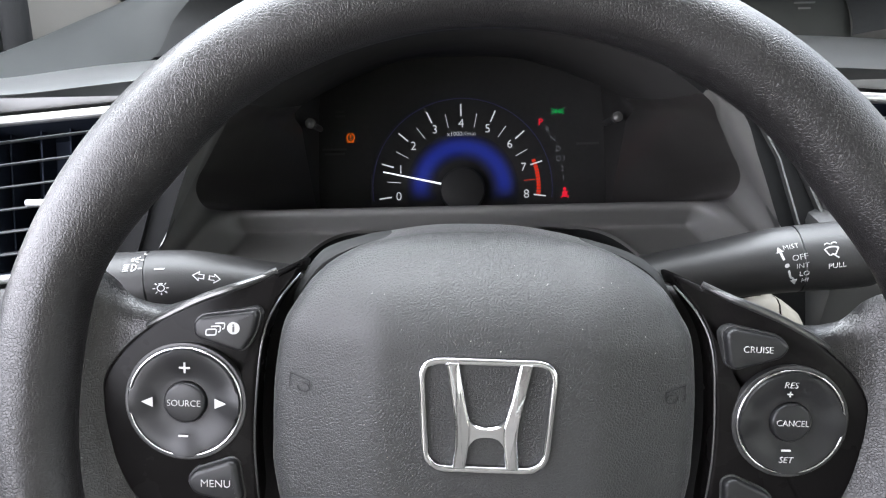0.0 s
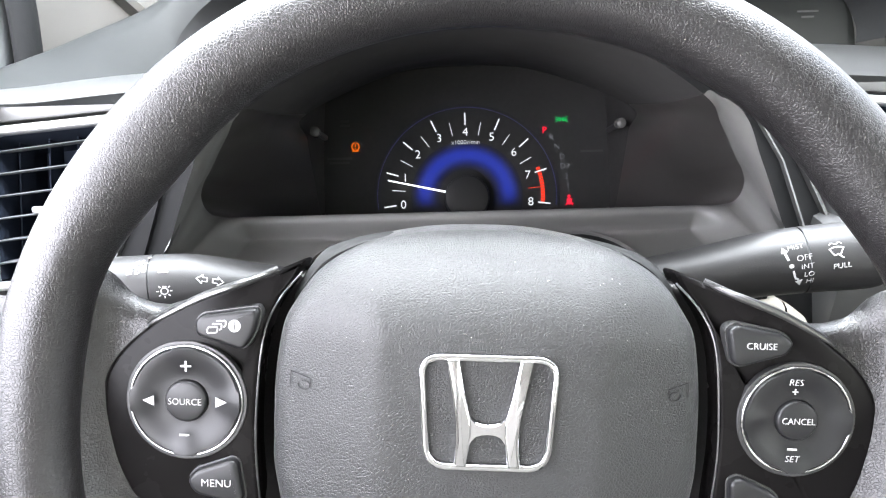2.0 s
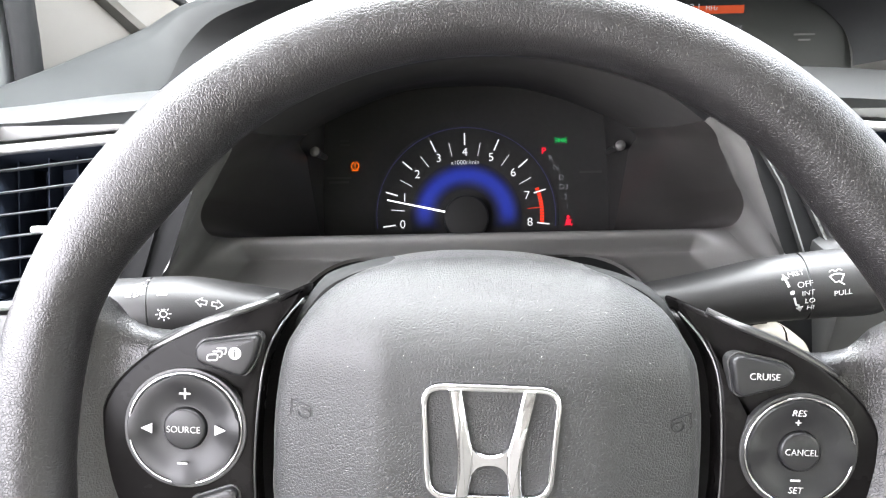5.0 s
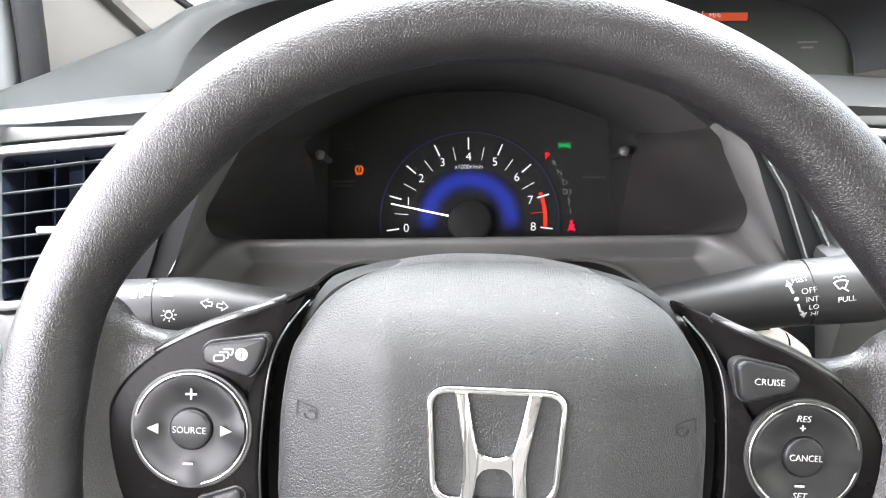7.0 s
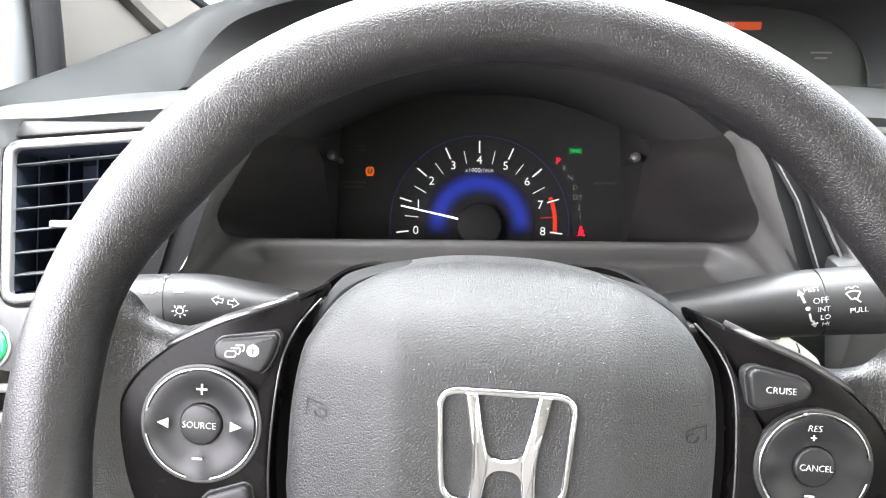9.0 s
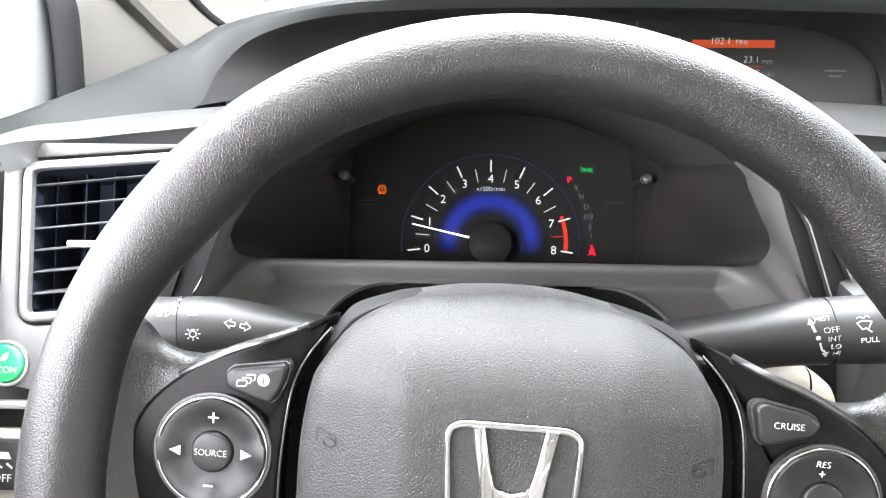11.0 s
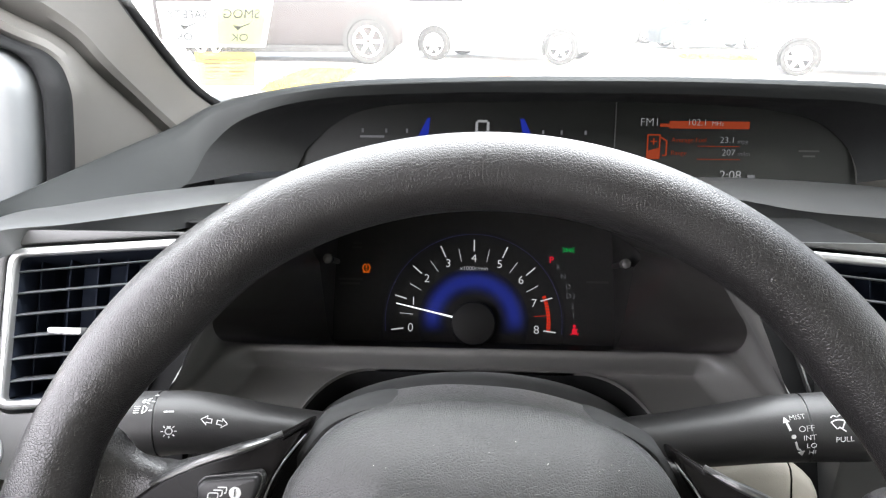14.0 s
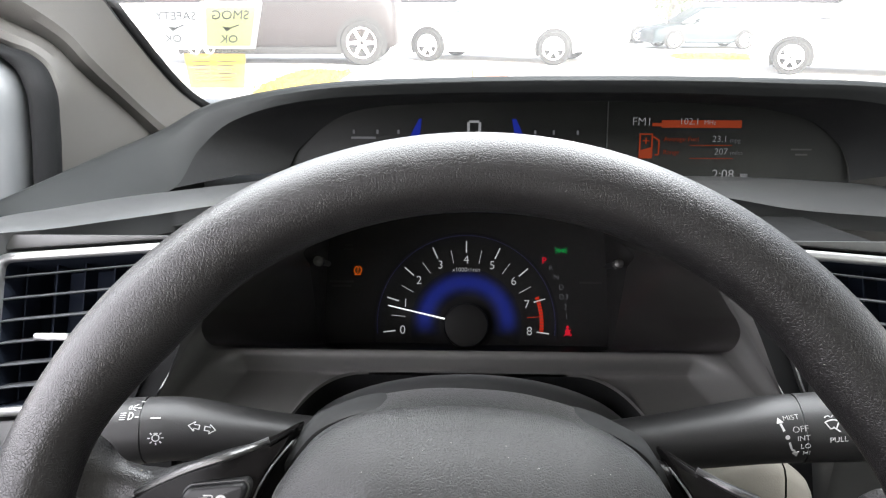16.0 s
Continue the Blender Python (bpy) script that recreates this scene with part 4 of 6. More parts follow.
for sign in (-1, 1):
    # horn sign pressed into the cover
    cx = 0.0740 * sign
    pts = [bar(-0.0048, 0.0166, -0.0052, 0.0104, 0.0003), bar(-0.0048, 0.0163, 0.0034, 0.0142, 0.0003), bar(0.0034, 0.0142, 0.0036, 0.0118, 0.0003)]
    pts.append([(0.0008 + 1.45 * x, 0.0112 + y) for x, y in arc_band(0.0016, 0.0019, -200, 110, 18)])
    pts = [[(cx - sign * x, y) for x, y in p] for p in pts]
    part("horn_sign", flat(pts, 0, 0.0002, warp=on_cover), M["dark_print"], cover, "pressed horn sign")

# specks of dust on the upper side of the cover
rnd = random.Random(4)
bm = bmesh.new()
for i in range(60):
    u, v = rnd.uniform(-0.07, 0.07), rnd.uniform(0.030, 0.062)
    if rnd.random() > (v - 0.0) / 0.06 or abs(u) > 0.072 - max(0, v - 0.045) * 1.4:
        continue
    r, z = rnd.uniform(0.00006, 0.00015), cover_height(u, v) + 0.0003
    tilt = -34.0 * max(0.0, v - 0.030)
    ring_ = [bm.verts.new((u + r * math.cos(a), v + r * math.sin(a), z + r * math.sin(a) * tilt)) for a in (0, 1.05, 2.1, 3.14, 4.2, 5.24)]
    tip_ = bm.verts.new((u, v, z + r))
    for a in range(6):
        bm.faces.new((ring_[a], ring_[(a + 1) % 6], tip_))
tagged(part("dust_speck", bm, M["dust"], cover, "pale specks of dust"), kind="stuff")
for sign in (-1, 1):
    pts = [Vector((sign * x, y, -0.010)) for x, y in ((0.146, -0.0395), (0.130, -0.0480), (0.112, -0.0545), (0.094, -0.0580))]
    part("lower_strip", tube(spline(pts, 20), 0.0011, 8), M["satin"], wheel, "bright strip under the switch panel")

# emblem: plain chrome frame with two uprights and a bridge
emblem = thing("emblem", "", "")
emblem.parent = wheel
emblem.matrix_basis = at(-0.0005, 0.0055, 0.0100)
tagged(emblem, "chrome emblem on a dark plate")
E_OUT = rounded([(-0.0276, 0.0228), (0.0270, 0.0228), (0.0243, -0.0228), (-0.0243, -0.0228)], 0.0098, 14)
E_IN = inset(E_OUT, 0.0027)
part("emblem_frame", ring(E_OUT, E_IN, 0.0030, -0.002, 0.0009), M["chrome"], emblem)
part("emblem_plate", plate(E_IN, 0.0004, -0.002, 0.0002), M["badge"], emblem, "dark grained plate")
for sign in (-1, 1):
    up = [(0.0168, 0.0212), (0.0115, 0.0212), (0.0086, 0.0060), (0.0068, -0.0010), (0.0060, -0.0040), (0.0060, -0.0085), (0.0066, -0.0125), (0.0078, -0.0212), (0.0130, -0.0212), (0.0120, -0.0110), (0.0124, -0.0030)]
    part("emblem_upright", plate(rounded([(sign * x, y) for x, y in up], 0.0010, 4), 0.0034, 0.0, 0.0011), M["chrome"], emblem)
arch = spline([(-0.0095, 0.0020), (-0.0060, -0.0022), (-0.0035, -0.0038), (0, -0.0044), (0.0035, -0.0038), (0.0060, -0.0022), (0.0095, 0.0020)], 18)
below = spline([(-0.0095, -0.0170), (-0.0062, -0.0115), (-0.0040, -0.0093), (0, -0.0086), (0.0040, -0.0093), (0.0062, -0.0115), (0.0095, -0.0170)], 18)
rows = [[Vector((p.x, p.y - d, z)) for p in below] for d, z in ((0.0, 0.0), (0.0, 0.0024), (-0.0006, 0.0031))] + [[Vector((p.x, p.y - d, z)) for p in arch] for d, z in ((0.0006, 0.0031), (0.0, 0.0024), (0.0, 0.0))]
part("emblem_bridge", loft(rows), M["chrome"], emblem)

# thumb switches
def pad(cx, marks, centre, toggles):
    p = thing("thumb_switch", "", "")
    p.parent = wheel
    p.matrix_basis = at(cx, 0.0002, -0.0068) @ Matrix.Scale(0.955 if cx > 0 else 1.0, 4)
    tagged(p, "round four-way thumb switch with a bright ring")
    part("ring", ring(circle(0.0236, 64), circle(0.0224, 64), 0.0012, -0.003, 0.0005), M["chrome"], p, "thin bright ring")
    part("groove", ring(circle(0.0250, 64), circle(0.0234, 64), 0.0002, -0.003, 0.0003), M["black"], p)
    rows = []
    for k, (r, z) in enumerate(((0.0223, -0.003), (0.0223, 0.0008), (0.0217, 0.0016), (0.0200, 0.0016), (0.0170, 0.0009), (0.0135, 0.0001), (0.0105, -0.0003), (0.0090, -0.0003), (0.0088, -0.003))):
        row = []
        for i in range(96):
            a = 2 * math.pi * i / 96
            notch = max(math.exp(-((math.degrees(a) - c + 180) % 360 - 180) ** 2 / 260) for c in (0, 90, 180, 270))
            tab = 0.0009 * min(1.0, max(0.0, notch - 0.45) / 0.15) if k <= 2 else 0.0
            row.append(Vector(((r + tab) * math.cos(a), (r + tab) * math.sin(a), z + 0.0012 * notch * (1 if 2 <= k <= 5 else 0) * (r / 0.0223) ** 2)))
        rows.append(row)
    rocker = part("rocker", loft(rows, closed=True), M["button"], p, "dished black rocker ring")
    mid = part("centre_button", plate(circle(0.0086, 40), 0.0018, -0.003, 0.0012, dome=0.0004), M["button"], p)
    letters(centre, 0.0039, mid, M["white"], at(0, 0, 0.0023), wide=0.94)
    for kind, x, y in marks:
        if kind == "+":
            part("plus_mark", flat([bar(x - 0.0022, y, x + 0.0022, y, 0.0007), bar(x, y - 0.0022, x, y - 0.0004, 0.0007), bar(x, y + 0.0004, x, y + 0.0022, 0.0007)], 0.0018, 0.0003), M["white"], rocker)
        elif kind == "p":
            part("plus_mark", flat([bar(x - 0.0012, y, x + 0.0012, y, 0.0005), bar(x, y - 0.0012, x, y - 0.0003, 0.0005), bar(x, y + 0.0003, x, y + 0.0012, 0.0005)], 0.0018, 0.0003), M["white"], rocker)
        elif kind == "-":
            part("minus_mark", flat([bar(x - 0.0020, y, x + 0.0020, y, 0.0008)], 0.0018, 0.0003), M["white"], rocker)
        elif kind == "<":
            part("arrow_mark", flat([[(x - 0.0024, y), (x + 0.0022, y - 0.0021), (x + 0.0022, y + 0.0021)]], 0.0018, 0.0003), M["white"], rocker)
        elif kind == ">":
            part("arrow_mark", flat([[(x + 0.0024, y), (x - 0.0022, y + 0.0021), (x - 0.0022, y - 0.0021)]], 0.0018, 0.0003), M["white"], rocker)
        else:
            letters(kind, 0.0039, rocker, M["white"], at(x, y, 0.0020), shear=0.2)
    return p


pad(-0.1236, (("+", 0.0005, 0.0150), ("-", -0.0005, -0.0140), ("<", -0.0150, 0.0002), (">", 0.0148, 0.0002)), "SOURCE", 4)
pad(0.1258, (("RES", -0.0022, 0.0168), ("p", -0.0022, 0.0129), ("-", -0.0016, -0.0122), ("SET", -0.0014, -0.0166)), "CANCEL", 2)


def key(name, outline, r, label):
    o = rounded(outline, r, 6)
    k = part(name, plate(o, -0.0035, -0.012, 0.0018), M["button"], wheel, label)
    part("key_gap", ring(inset(o, -0.0007), inset(o, 0.0002), -0.0070, -0.012, 0.0002), M["black"], wheel)
    return k


k = key("display_key", [(-0.1190, 0.0340), (-0.1165, 0.0368), (-0.0945, 0.0402), (-0.0930, 0.0380), (-0.0948, 0.0300), (-0.0995, 0.0226), (-0.1185, 0.0282)], [0.002, 0.002, 0.0015, 0.0015, 0.004, 0.003, 0.003], "black display key with page and info signs")
c = [(-0.1118, 0.0308), (-0.1101, 0.0321), (-0.1084, 0.0334)]
for i, (x, y) in enumerate(c):
    o = rounded([(x - 0.0022, y - 0.0015), (x + 0.0024, y - 0.0012), (x + 0.0027, y + 0.0017), (x - 0.0019, y + 0.0014)], 0.001, 4)
    if i == 0:
        part("page_sign", ring(o, inset(o, 0.0005), -0.0032, -0.0036, 0.0001), M["white"], k)
    else:
        n = len(o)
        part("page_sign", flat([[(p.x, p.y) for p in o[n // 4:n // 4 * 4 - 2]] + [(p.x, p.y) for p in inset(o, 0.0005)[n // 4:n // 4 * 4 - 2]][::-1]], -0.0035, 0.0003), M["white"], k)
part("info_disc", flat([[(p.x, p.y) for p in circle(0.0025, 28, -0.1026, 0.0328)]], -0.0036, 0.0003), M["white"], k)
letters("i", 0.0046, k, M["black"], at(-0.1026, 0.0328, -0.0031), bold=0.00018)
k = key("cruise_key", [(0.0950, 0.0370), (0.0985, 0.0395), (0.1175, 0.0360), (0.1215, 0.0325), (0.1190, 0.0275), (0.1005, 0.0220), (0.0975, 0.0240)], [0.002, 0.002, 0.003, 0.002, 0.003, 0.002, 0.002], "black cruise key")
letters("CRUISE", 0.0038, k, M["white"], at(0.1082, 0.0310, -0.0032, 0))
k = key("menu_key", [(-0.1228, -0.0330), (-0.1200, -0.0290), (-0.1046, -0.0235), (-0.1020, -0.0250), (-0.0995, -0.0400), (-0.1010, -0.0430), (-0.1200, -0.0385)], [0.002, 0.003, 0.002, 0.002, 0.002, 0.002, 0.003], "black menu key")
letters("MENU", 0.0046, k, M["white"], at(-0.1105, -0.0335, -0.0032))
k = key("lower_key", [(0.1000, -0.0260), (0.1040, -0.0240), (0.1180, -0.0300), (0.1215, -0.0335), (0.1190, -0.0385), (0.1010, -0.0420)], 0.002, "black lower key")

# ---------------------------------------------------------------- column and stalks
column = thing("steering_column", "black plastic steering column cover behind the wheel", "steering column", Matrix.Translation((0, 0.335, 0.90)))
rows = []
for y, mid, top, w in ((-0.020, -0.060, 0.046, 0.080), (-0.012, -0.060, 0.054, 0.090), (0.010, -0.060, 0.0585, 0.100), (0.040, -0.060, 0.0590, 0.108), (0.070, -0.060, 0.0572, 0.114), (0.095, -0.0600, 0.0570, 0.115),
                       (0.108, -0.0625, 0.0573, 0.115), (0.116, -0.0645, 0.0540, 0.114), (0.122, -0.075, 0.044, 0.112), (0.128, -0.09, 0.02, 0.10)):
    row = []
    for i in range(64):
        a = 2 * math.pi * i / 64
        c, s = math.cos(a), math.sin(a)
        row.append(Vector((w * c, y, mid + (top if s > 0 else 0.035) * s)))
    rows.append(row)
part("cover", loft(rows, closed=True, caps=True), M["column"], column, "grained black upper cover")


def stalk(name, label, path, radii, squash, split):
    t = thing(name, label, "control stalk")
    n = 40
    pts = spline(path, n)
    rad = [q.x for q in spline([(r, 0) for r in radii], n)]
    cut = int(n * split)
    arm = part("arm", tube(pts[:cut], rad[:cut], 32, squash), M["stalk"], t)
    tip = part("twist_end", tube([pts[cut] + (pts[cut] - pts[cut - 1]) * -0.75] + pts[cut:], [rad[cut]] + rad[cut:], 32, squash), M["stalk"], t, "twist knob at the stalk's end")
    part("joint", tube(pts[cut - 1:cut + 1], [rad[cut] * 0.95] * 2, 32, squash), M["black"], t)

    def wrap(co, a0=35, lift=0.0004):
        # co.x: metres along the stalk's x, co.y: metres round it, up
        i = min(range(n), key=lambda j: abs(pts[j].x - co.x))
        k = min(n - 1, max(0, i + (1 if (co.x - pts[i].x) * (pts[-1].x - pts[0].x) > 0 else -1)))
        f = min(1.0, abs(co.x - pts[i].x) / max(1e-6, abs(pts[k].x - pts[i].x)))
        p, r = pts[i].lerp(pts[k], f), rad[i] + (rad[k] - rad[i]) * f
        a = radians(a0) + co.y / 0.0185
        return Vector((co.x, p.y - (r + lift + co.z) * math.cos(a), p.z + (r * squash + lift + co.z) * math.sin(a)))
    return t, arm, tip, wrap


lt, larm, ltip, lwrap = stalk("light_stalk", "black light and indicator stalk with white signs", [(-0.070, 0.378, 0.888), (-0.110, 0.374, 0.894), (-0.135, 0.372, 0.898), (-0.160, 0.370, 0.902), (-0.185, 0.366, 0.903), (-0.210, 0.362, 0.9035), (-0.213, 0.362, 0.9035)],
                              [0.0125, 0.0142, 0.0158, 0.0172, 0.0180, 0.0178, 0.012], 1.0, 0.63)
rt, rarm, rtip, rwrap = stalk("wiper_stalk", "black wiper stalk with white speed markings", [(0.070, 0.381, 0.884), (0.108, 0.378, 0.892), (0.135, 0.376, 0.898), (0.160, 0.374, 0.904), (0.185, 0.371, 0.9085), (0.213, 0.368, 0.9125), (0.217, 0.368, 0.9125)],
                              [0.0145, 0.0156, 0.0168, 0.0179, 0.0184, 0.0182, 0.012], 1.0, 0.635)


def shifted(wrap, x, y, turn=0.0, a0=35):
    c, s = math.cos(radians(turn)), math.sin(radians(turn))
    return lambda co: wrap(Vector((x + co.x * c - co.y * s, y + co.x * s + co.y * c, co.z)), a0)


one = Matrix()
# indicator arrows
def open_arrow(sign):
    o = [(0.0055, 0), (0.0022, 0.0030), (0.0022, 0.0014), (-0.0005, 0.0014), (-0.0005, -0.0014), (0.0022, -0.0014), (0.0022, -0.0030)]
    o = [(sign * x + sign * 0.0017, y) for x, y in o]
    v = [Vector((*p, 0)) for p in o]
    i = inset(v, 0.0006)
    return [[o[a], o[(a + 1) % 7], (i[(a + 1) % 7].x, i[(a + 1) % 7].y), (i[a].x, i[a].y)] for a in range(7)]


part("indicator_sign", flat(open_arrow(-1) + open_arrow(1), 0, 0.0002, warp=shifted(lwrap, -0.1440, 0.0022, -4)), M["white"], larm)
marks = [arc_band(0.0015, 0.0020, 0, 360, 20), bar(-0.001, 0.0024, 0.001, 0.0024, 0.0007)]
for a in (0, 45, 135, 180, 225, 270, 315):
    c, s = math.cos(radians(a)), math.sin(radians(a))
    marks.append(bar(c * 0.0027, s * 0.0027, c * 0.0039, s * 0.0039, 0.0005))
part("lamp_sign", flat(marks, 0, 0.0002, warp=shifted(lwrap, -0.1667, -0.0048)), M["white"], larm)
part("index_mark", flat([bar(-0.0025, 0, 0.0025, 0, 0.0008)], 0, 0.0002, warp=shifted(lwrap, -0.1679, 0.0060)), M["white"], larm)
beam = [arc_band(0.0018, 0.0023, -90, 90, 10, 0.0004, 0), bar(0.0004, -0.0021, 0.0004, 0.0021, 0.0005)] + [bar(-0.0040, y, -0.0012, y, 0.0004) for y in (-0.0018, -0.0006, 0.0006, 0.0018)]
part("beam_sign", flat(beam, 0, 0.0002, warp=shifted(lwrap, -0.1820, 0.0078)), M["white"], ltip)
side = [arc_band(0.0010, 0.0014, 90, 270, 8, -0.0004, 0), bar(-0.0004, -0.0012, -0.0004, 0.0012, 0.0004)] + [bar(0.0005, y * 0.6, 0.0025, y * 1.5, 0.0004) for y in (-0.0014, 0.0, 0.0014)]
part("side_light_sign", flat(side, 0, 0.0002, warp=shifted(lwrap, -0.1815, 0.0130)), M["white"], ltip)
part("index_mark", flat([bar(-0.0006, 0.0040, 0.0012, 0.0040, 0.0006), bar(-0.0006, 0.0095, 0.0012, 0.0095, 0.0006), bar(-0.0006, 0.0145, 0.0012, 0.0145, 0.0006)], 0, 0.0002, warp=shifted(lwrap, -0.1778, 0.003)), M["white"], ltip)
# wiper speeds
for word, y, x in (("MIST", 0.0060, 0.1680), ("OFF", -0.0002, 0.1716), ("INT", -0.0048, 0.1730), ("LO", -0.0092, 0.1742), ("HI", -0.0134, 0.1752)):
    letters(word, 0.0044 if word == "OFF" else 0.0038, rarm, M["white"], one, warp=shifted(rwrap, x, y, 4))
sp = [[(0.1580, -0.0016), (0.1570, -0.0050), (0.1604, -0.0044)], bar(0.1588, -0.0049, 0.1602, -0.0090, 0.0011), [(p.x, p.y) for p in circle(0.0011, 12, 0.1616, -0.0122)]]
way = spline([(0.1626, -0.0150), (0.1640, -0.0190), (0.1650, -0.0195), (0.1657, -0.0206)], 9)
sp += [bar(a.x, a.y, b.x, b.y, 0.0009) for a, b in zip(way, way[1:])] + [[(0.1668, -0.0236), (0.1644, -0.0212), (0.1674, -0.0202)]]
part("speed_arrow", flat(sp, 0, 0.0002, warp=shifted(rwrap, 0.0038, 0.0083)), M["white"], rarm)
letters("PULL", 0.0039, rtip, M["white"], one, warp=shifted(rwrap, 0.1893, -0.0062, 4))
wash = [arc_band(0.0058, 0.0064, 55, 125, 10, 0, -0.0035), bar(-0.0033, 0.0016, -0.0013, -0.0018, 0.0005), bar(0.0033, 0.0016, 0.0013, -0.0018, 0.0005), arc_band(0.0014, 0.0019, 50, 130, 6, 0, -0.0031), bar(0, -0.001, 0.0028, -0.0035, 0.0006),
        arc_band(0.0012, 0.0016, 20, 160, 6, -0.0016, 0.0034), arc_band(0.0012, 0.0016, 20, 160, 6, 0.0016, 0.0034)]
part("washer_sign", flat(wash, 0, 0.0002, warp=shifted(rwrap, 0.1868, 0.0012, 4)), M["white"], rtip)

# ---------------------------------------------------------------- upper display
SCREEN = slope((0, 0.772, 0.945), 12)
display = thing("upper_display", "dark information display with orange and white readouts", "display screen", SCREEN)
o = [Vector((x, (z - 0.945) / math.cos(radians(12)), 0)) for x, z in ((-0.205, 0.930), (-0.196, 0.955), (-0.183, 0.977), (-0.146, 1.005), (-0.096, 1.018), (0.0, 1.023), (0.153, 1.025), (0.286, 1.021), (0.359, 1.010), (0.397, 0.986), (0.412, 0.960), (0.418, 0.925))]
o = [Vector((p.x, p.y, 0)) for p in spline([tuple(q) for q in o], 60)]
part("lens", plate(o, 0.0, -0.006, 0.0005), M["screen"], display, "dark glossy lens")
part("divider", block(0.1525, 0.1535, 0.0, 0.081, -0.001, 0.0012), M["dark"], display)
D = 0.0006


def lit_box(x0, x1, y0, y1, mat, name):
    return part(name, flat([[(x0, y0), (x1, y0), (x1, y1), (x0, y1)]], D, 0.0003), mat, display)


# digital speed with blue bars on both sides
S0 = 0.0085
seg = [bar(-0.0055, 0.0415, 0.0055, 0.0415, 0.0026), bar(-0.0055, 0.0590, 0.0055, 0.0590, 0.0026), bar(-0.0063, 0.042, -0.0060, 0.0585, 0.0030), bar(0.0060, 0.042, 0.0063, 0.0585, 0.0030)]
part("speed_digit", flat([[(x + S0, y) for x, y in p] for p in seg], D, 0.0003), M["lit_screen"], display, "large white zero")
letters("mph", 0.0085, display, M["lit_dim"], at(0.031, 0.0425, D))
for s in (-1, 1):
    part("blue_bar", flat([[(S0 + 0.045, 0.040), (S0 + 0.056, 0.040), (S0 + 0.0455, 0.062), (S0 + 0.0410, 0.062)] if s > 0 else [(S0 - 0.0570, 0.062), (S0 - 0.0600, 0.062), (S0 - 0.0715, 0.040), (S0 - 0.0595, 0.040)]], D, 0.0002), M["lit_bluebar"], display, "glowing blue bar")
lit_box(-0.126, -0.099, 0.0400, 0.0425, M["lit_dim"], "gauge_line")
for x in (-0.123, -0.097, -0.074, 0.075, 0.095, 0.121):
    lit_box(x - 0.0012, x + 0.0012, 0.0455, 0.0500, M["lit_dim"], "gauge_mark")
# radio and trip lines
X = 0.185
lit_box(X + 0.026, 0.2965, 0.0535, 0.0615, M["lit_orange"], "orange_band")
letters("FM1", 0.0125, display, M["lit_screen"], at(X - 0.006, 0.0595, D + 0.0003), align="LEFT")
lit_box(X + 0.016, X + 0.026, 0.0550, 0.0585, M["lit_orange"], "small_print")
letters("102.1", 0.0100, display, M["lit_screen"], at(X + 0.0445, 0.0600, D + 0.0004), align="LEFT")
letters("MHz", 0.0068, display, M["lit_screen"], at(X + 0.071, 0.0590, D + 0.0004), align="LEFT")
X += 0.0075
pump = [bar(X - 0.004, 0.0210, X - 0.004, 0.0465, 0.0016), bar(X + 0.009, 0.0210, X + 0.009, 0.0465, 0.0016), bar(X - 0.0045, 0.0465, X + 0.0095, 0.0465, 0.0016), [(X - 0.0045, 0.0205), (X + 0.0095, 0.0205), (X + 0.0095, 0.0330), (X - 0.0045, 0.0290)],
        bar(X + 0.010, 0.0440, X + 0.0165, 0.0400, 0.0016), bar(X + 0.0165, 0.0405, X + 0.0165, 0.0245, 0.0016), bar(X + 0.0165, 0.0245, X + 0.0125, 0.0245, 0.0016), bar(X - 0.001, 0.0395, X + 0.006, 0.0395, 0.0014), bar(X + 0.0025, 0.036, X + 0.0025, 0.043, 0.0014)]
part("fuel_sign", flat(pump, D, 0.0003), M["lit_orange"], display, "orange fuel pump sign")
letters("Average Fuel", 0.0072, display, M["lit_orange"], at(X + 0.0215, 0.0412, D), align="LEFT")
letters("Range", 0.0072, display, M["lit_orange"], at(X + 0.0215, 0.0272, D), align="LEFT")
lit_box(X + 0.050, X + 0.095, 0.0345, 0.0352, M["lit_orange"], "rule_line")
lit_box(X + 0.050, X + 0.097, 0.0205, 0.0212, M["lit_orange"], "rule_line")
letters("23.1", 0.0098, display, M["lit_screen"], at(X + 0.0735, 0.0415, D), align="LEFT")
letters("207", 0.0098, display, M["lit_screen"], at(X + 0.0765, 0.0280, D), align="LEFT")
letters("mpg", 0.0068, display, M["lit_dim"], at(X + 0.0925, 0.0402, D), align="LEFT")
letters("miles", 0.0068, display, M["lit_dim"], at(X + 0.0935, 0.0270, D), align="LEFT")
letters("2:08", 0.0140, display, M["lit_screen"], at(X + 0.0755, 0.0035, D), align="LEFT", bold=0.0002)
lit_box(X + 0.106, X + 0.114, 0.0000, 0.0045, M["lit_dim"], "small_print")
lit_box(0.351, 0.373, 0.0300, 0.0318, M["grey_print"], "small_print")
lit_box(0.356, 0.369, 0.0245, 0.0263, M["grey_print"], "small_print")

# ---------------------------------------------------------------- cabin shell
# tint for the unseen side and rear panes, added to hold back outside light
M["tinted"] = glass("dimming_glass", (0.30, 0.32, 0.31))
# windscreen: leaning plane; its foot lies behind the brow
def screen_z(y):
    return 1.10 - 0.52 * (y - 0.80)


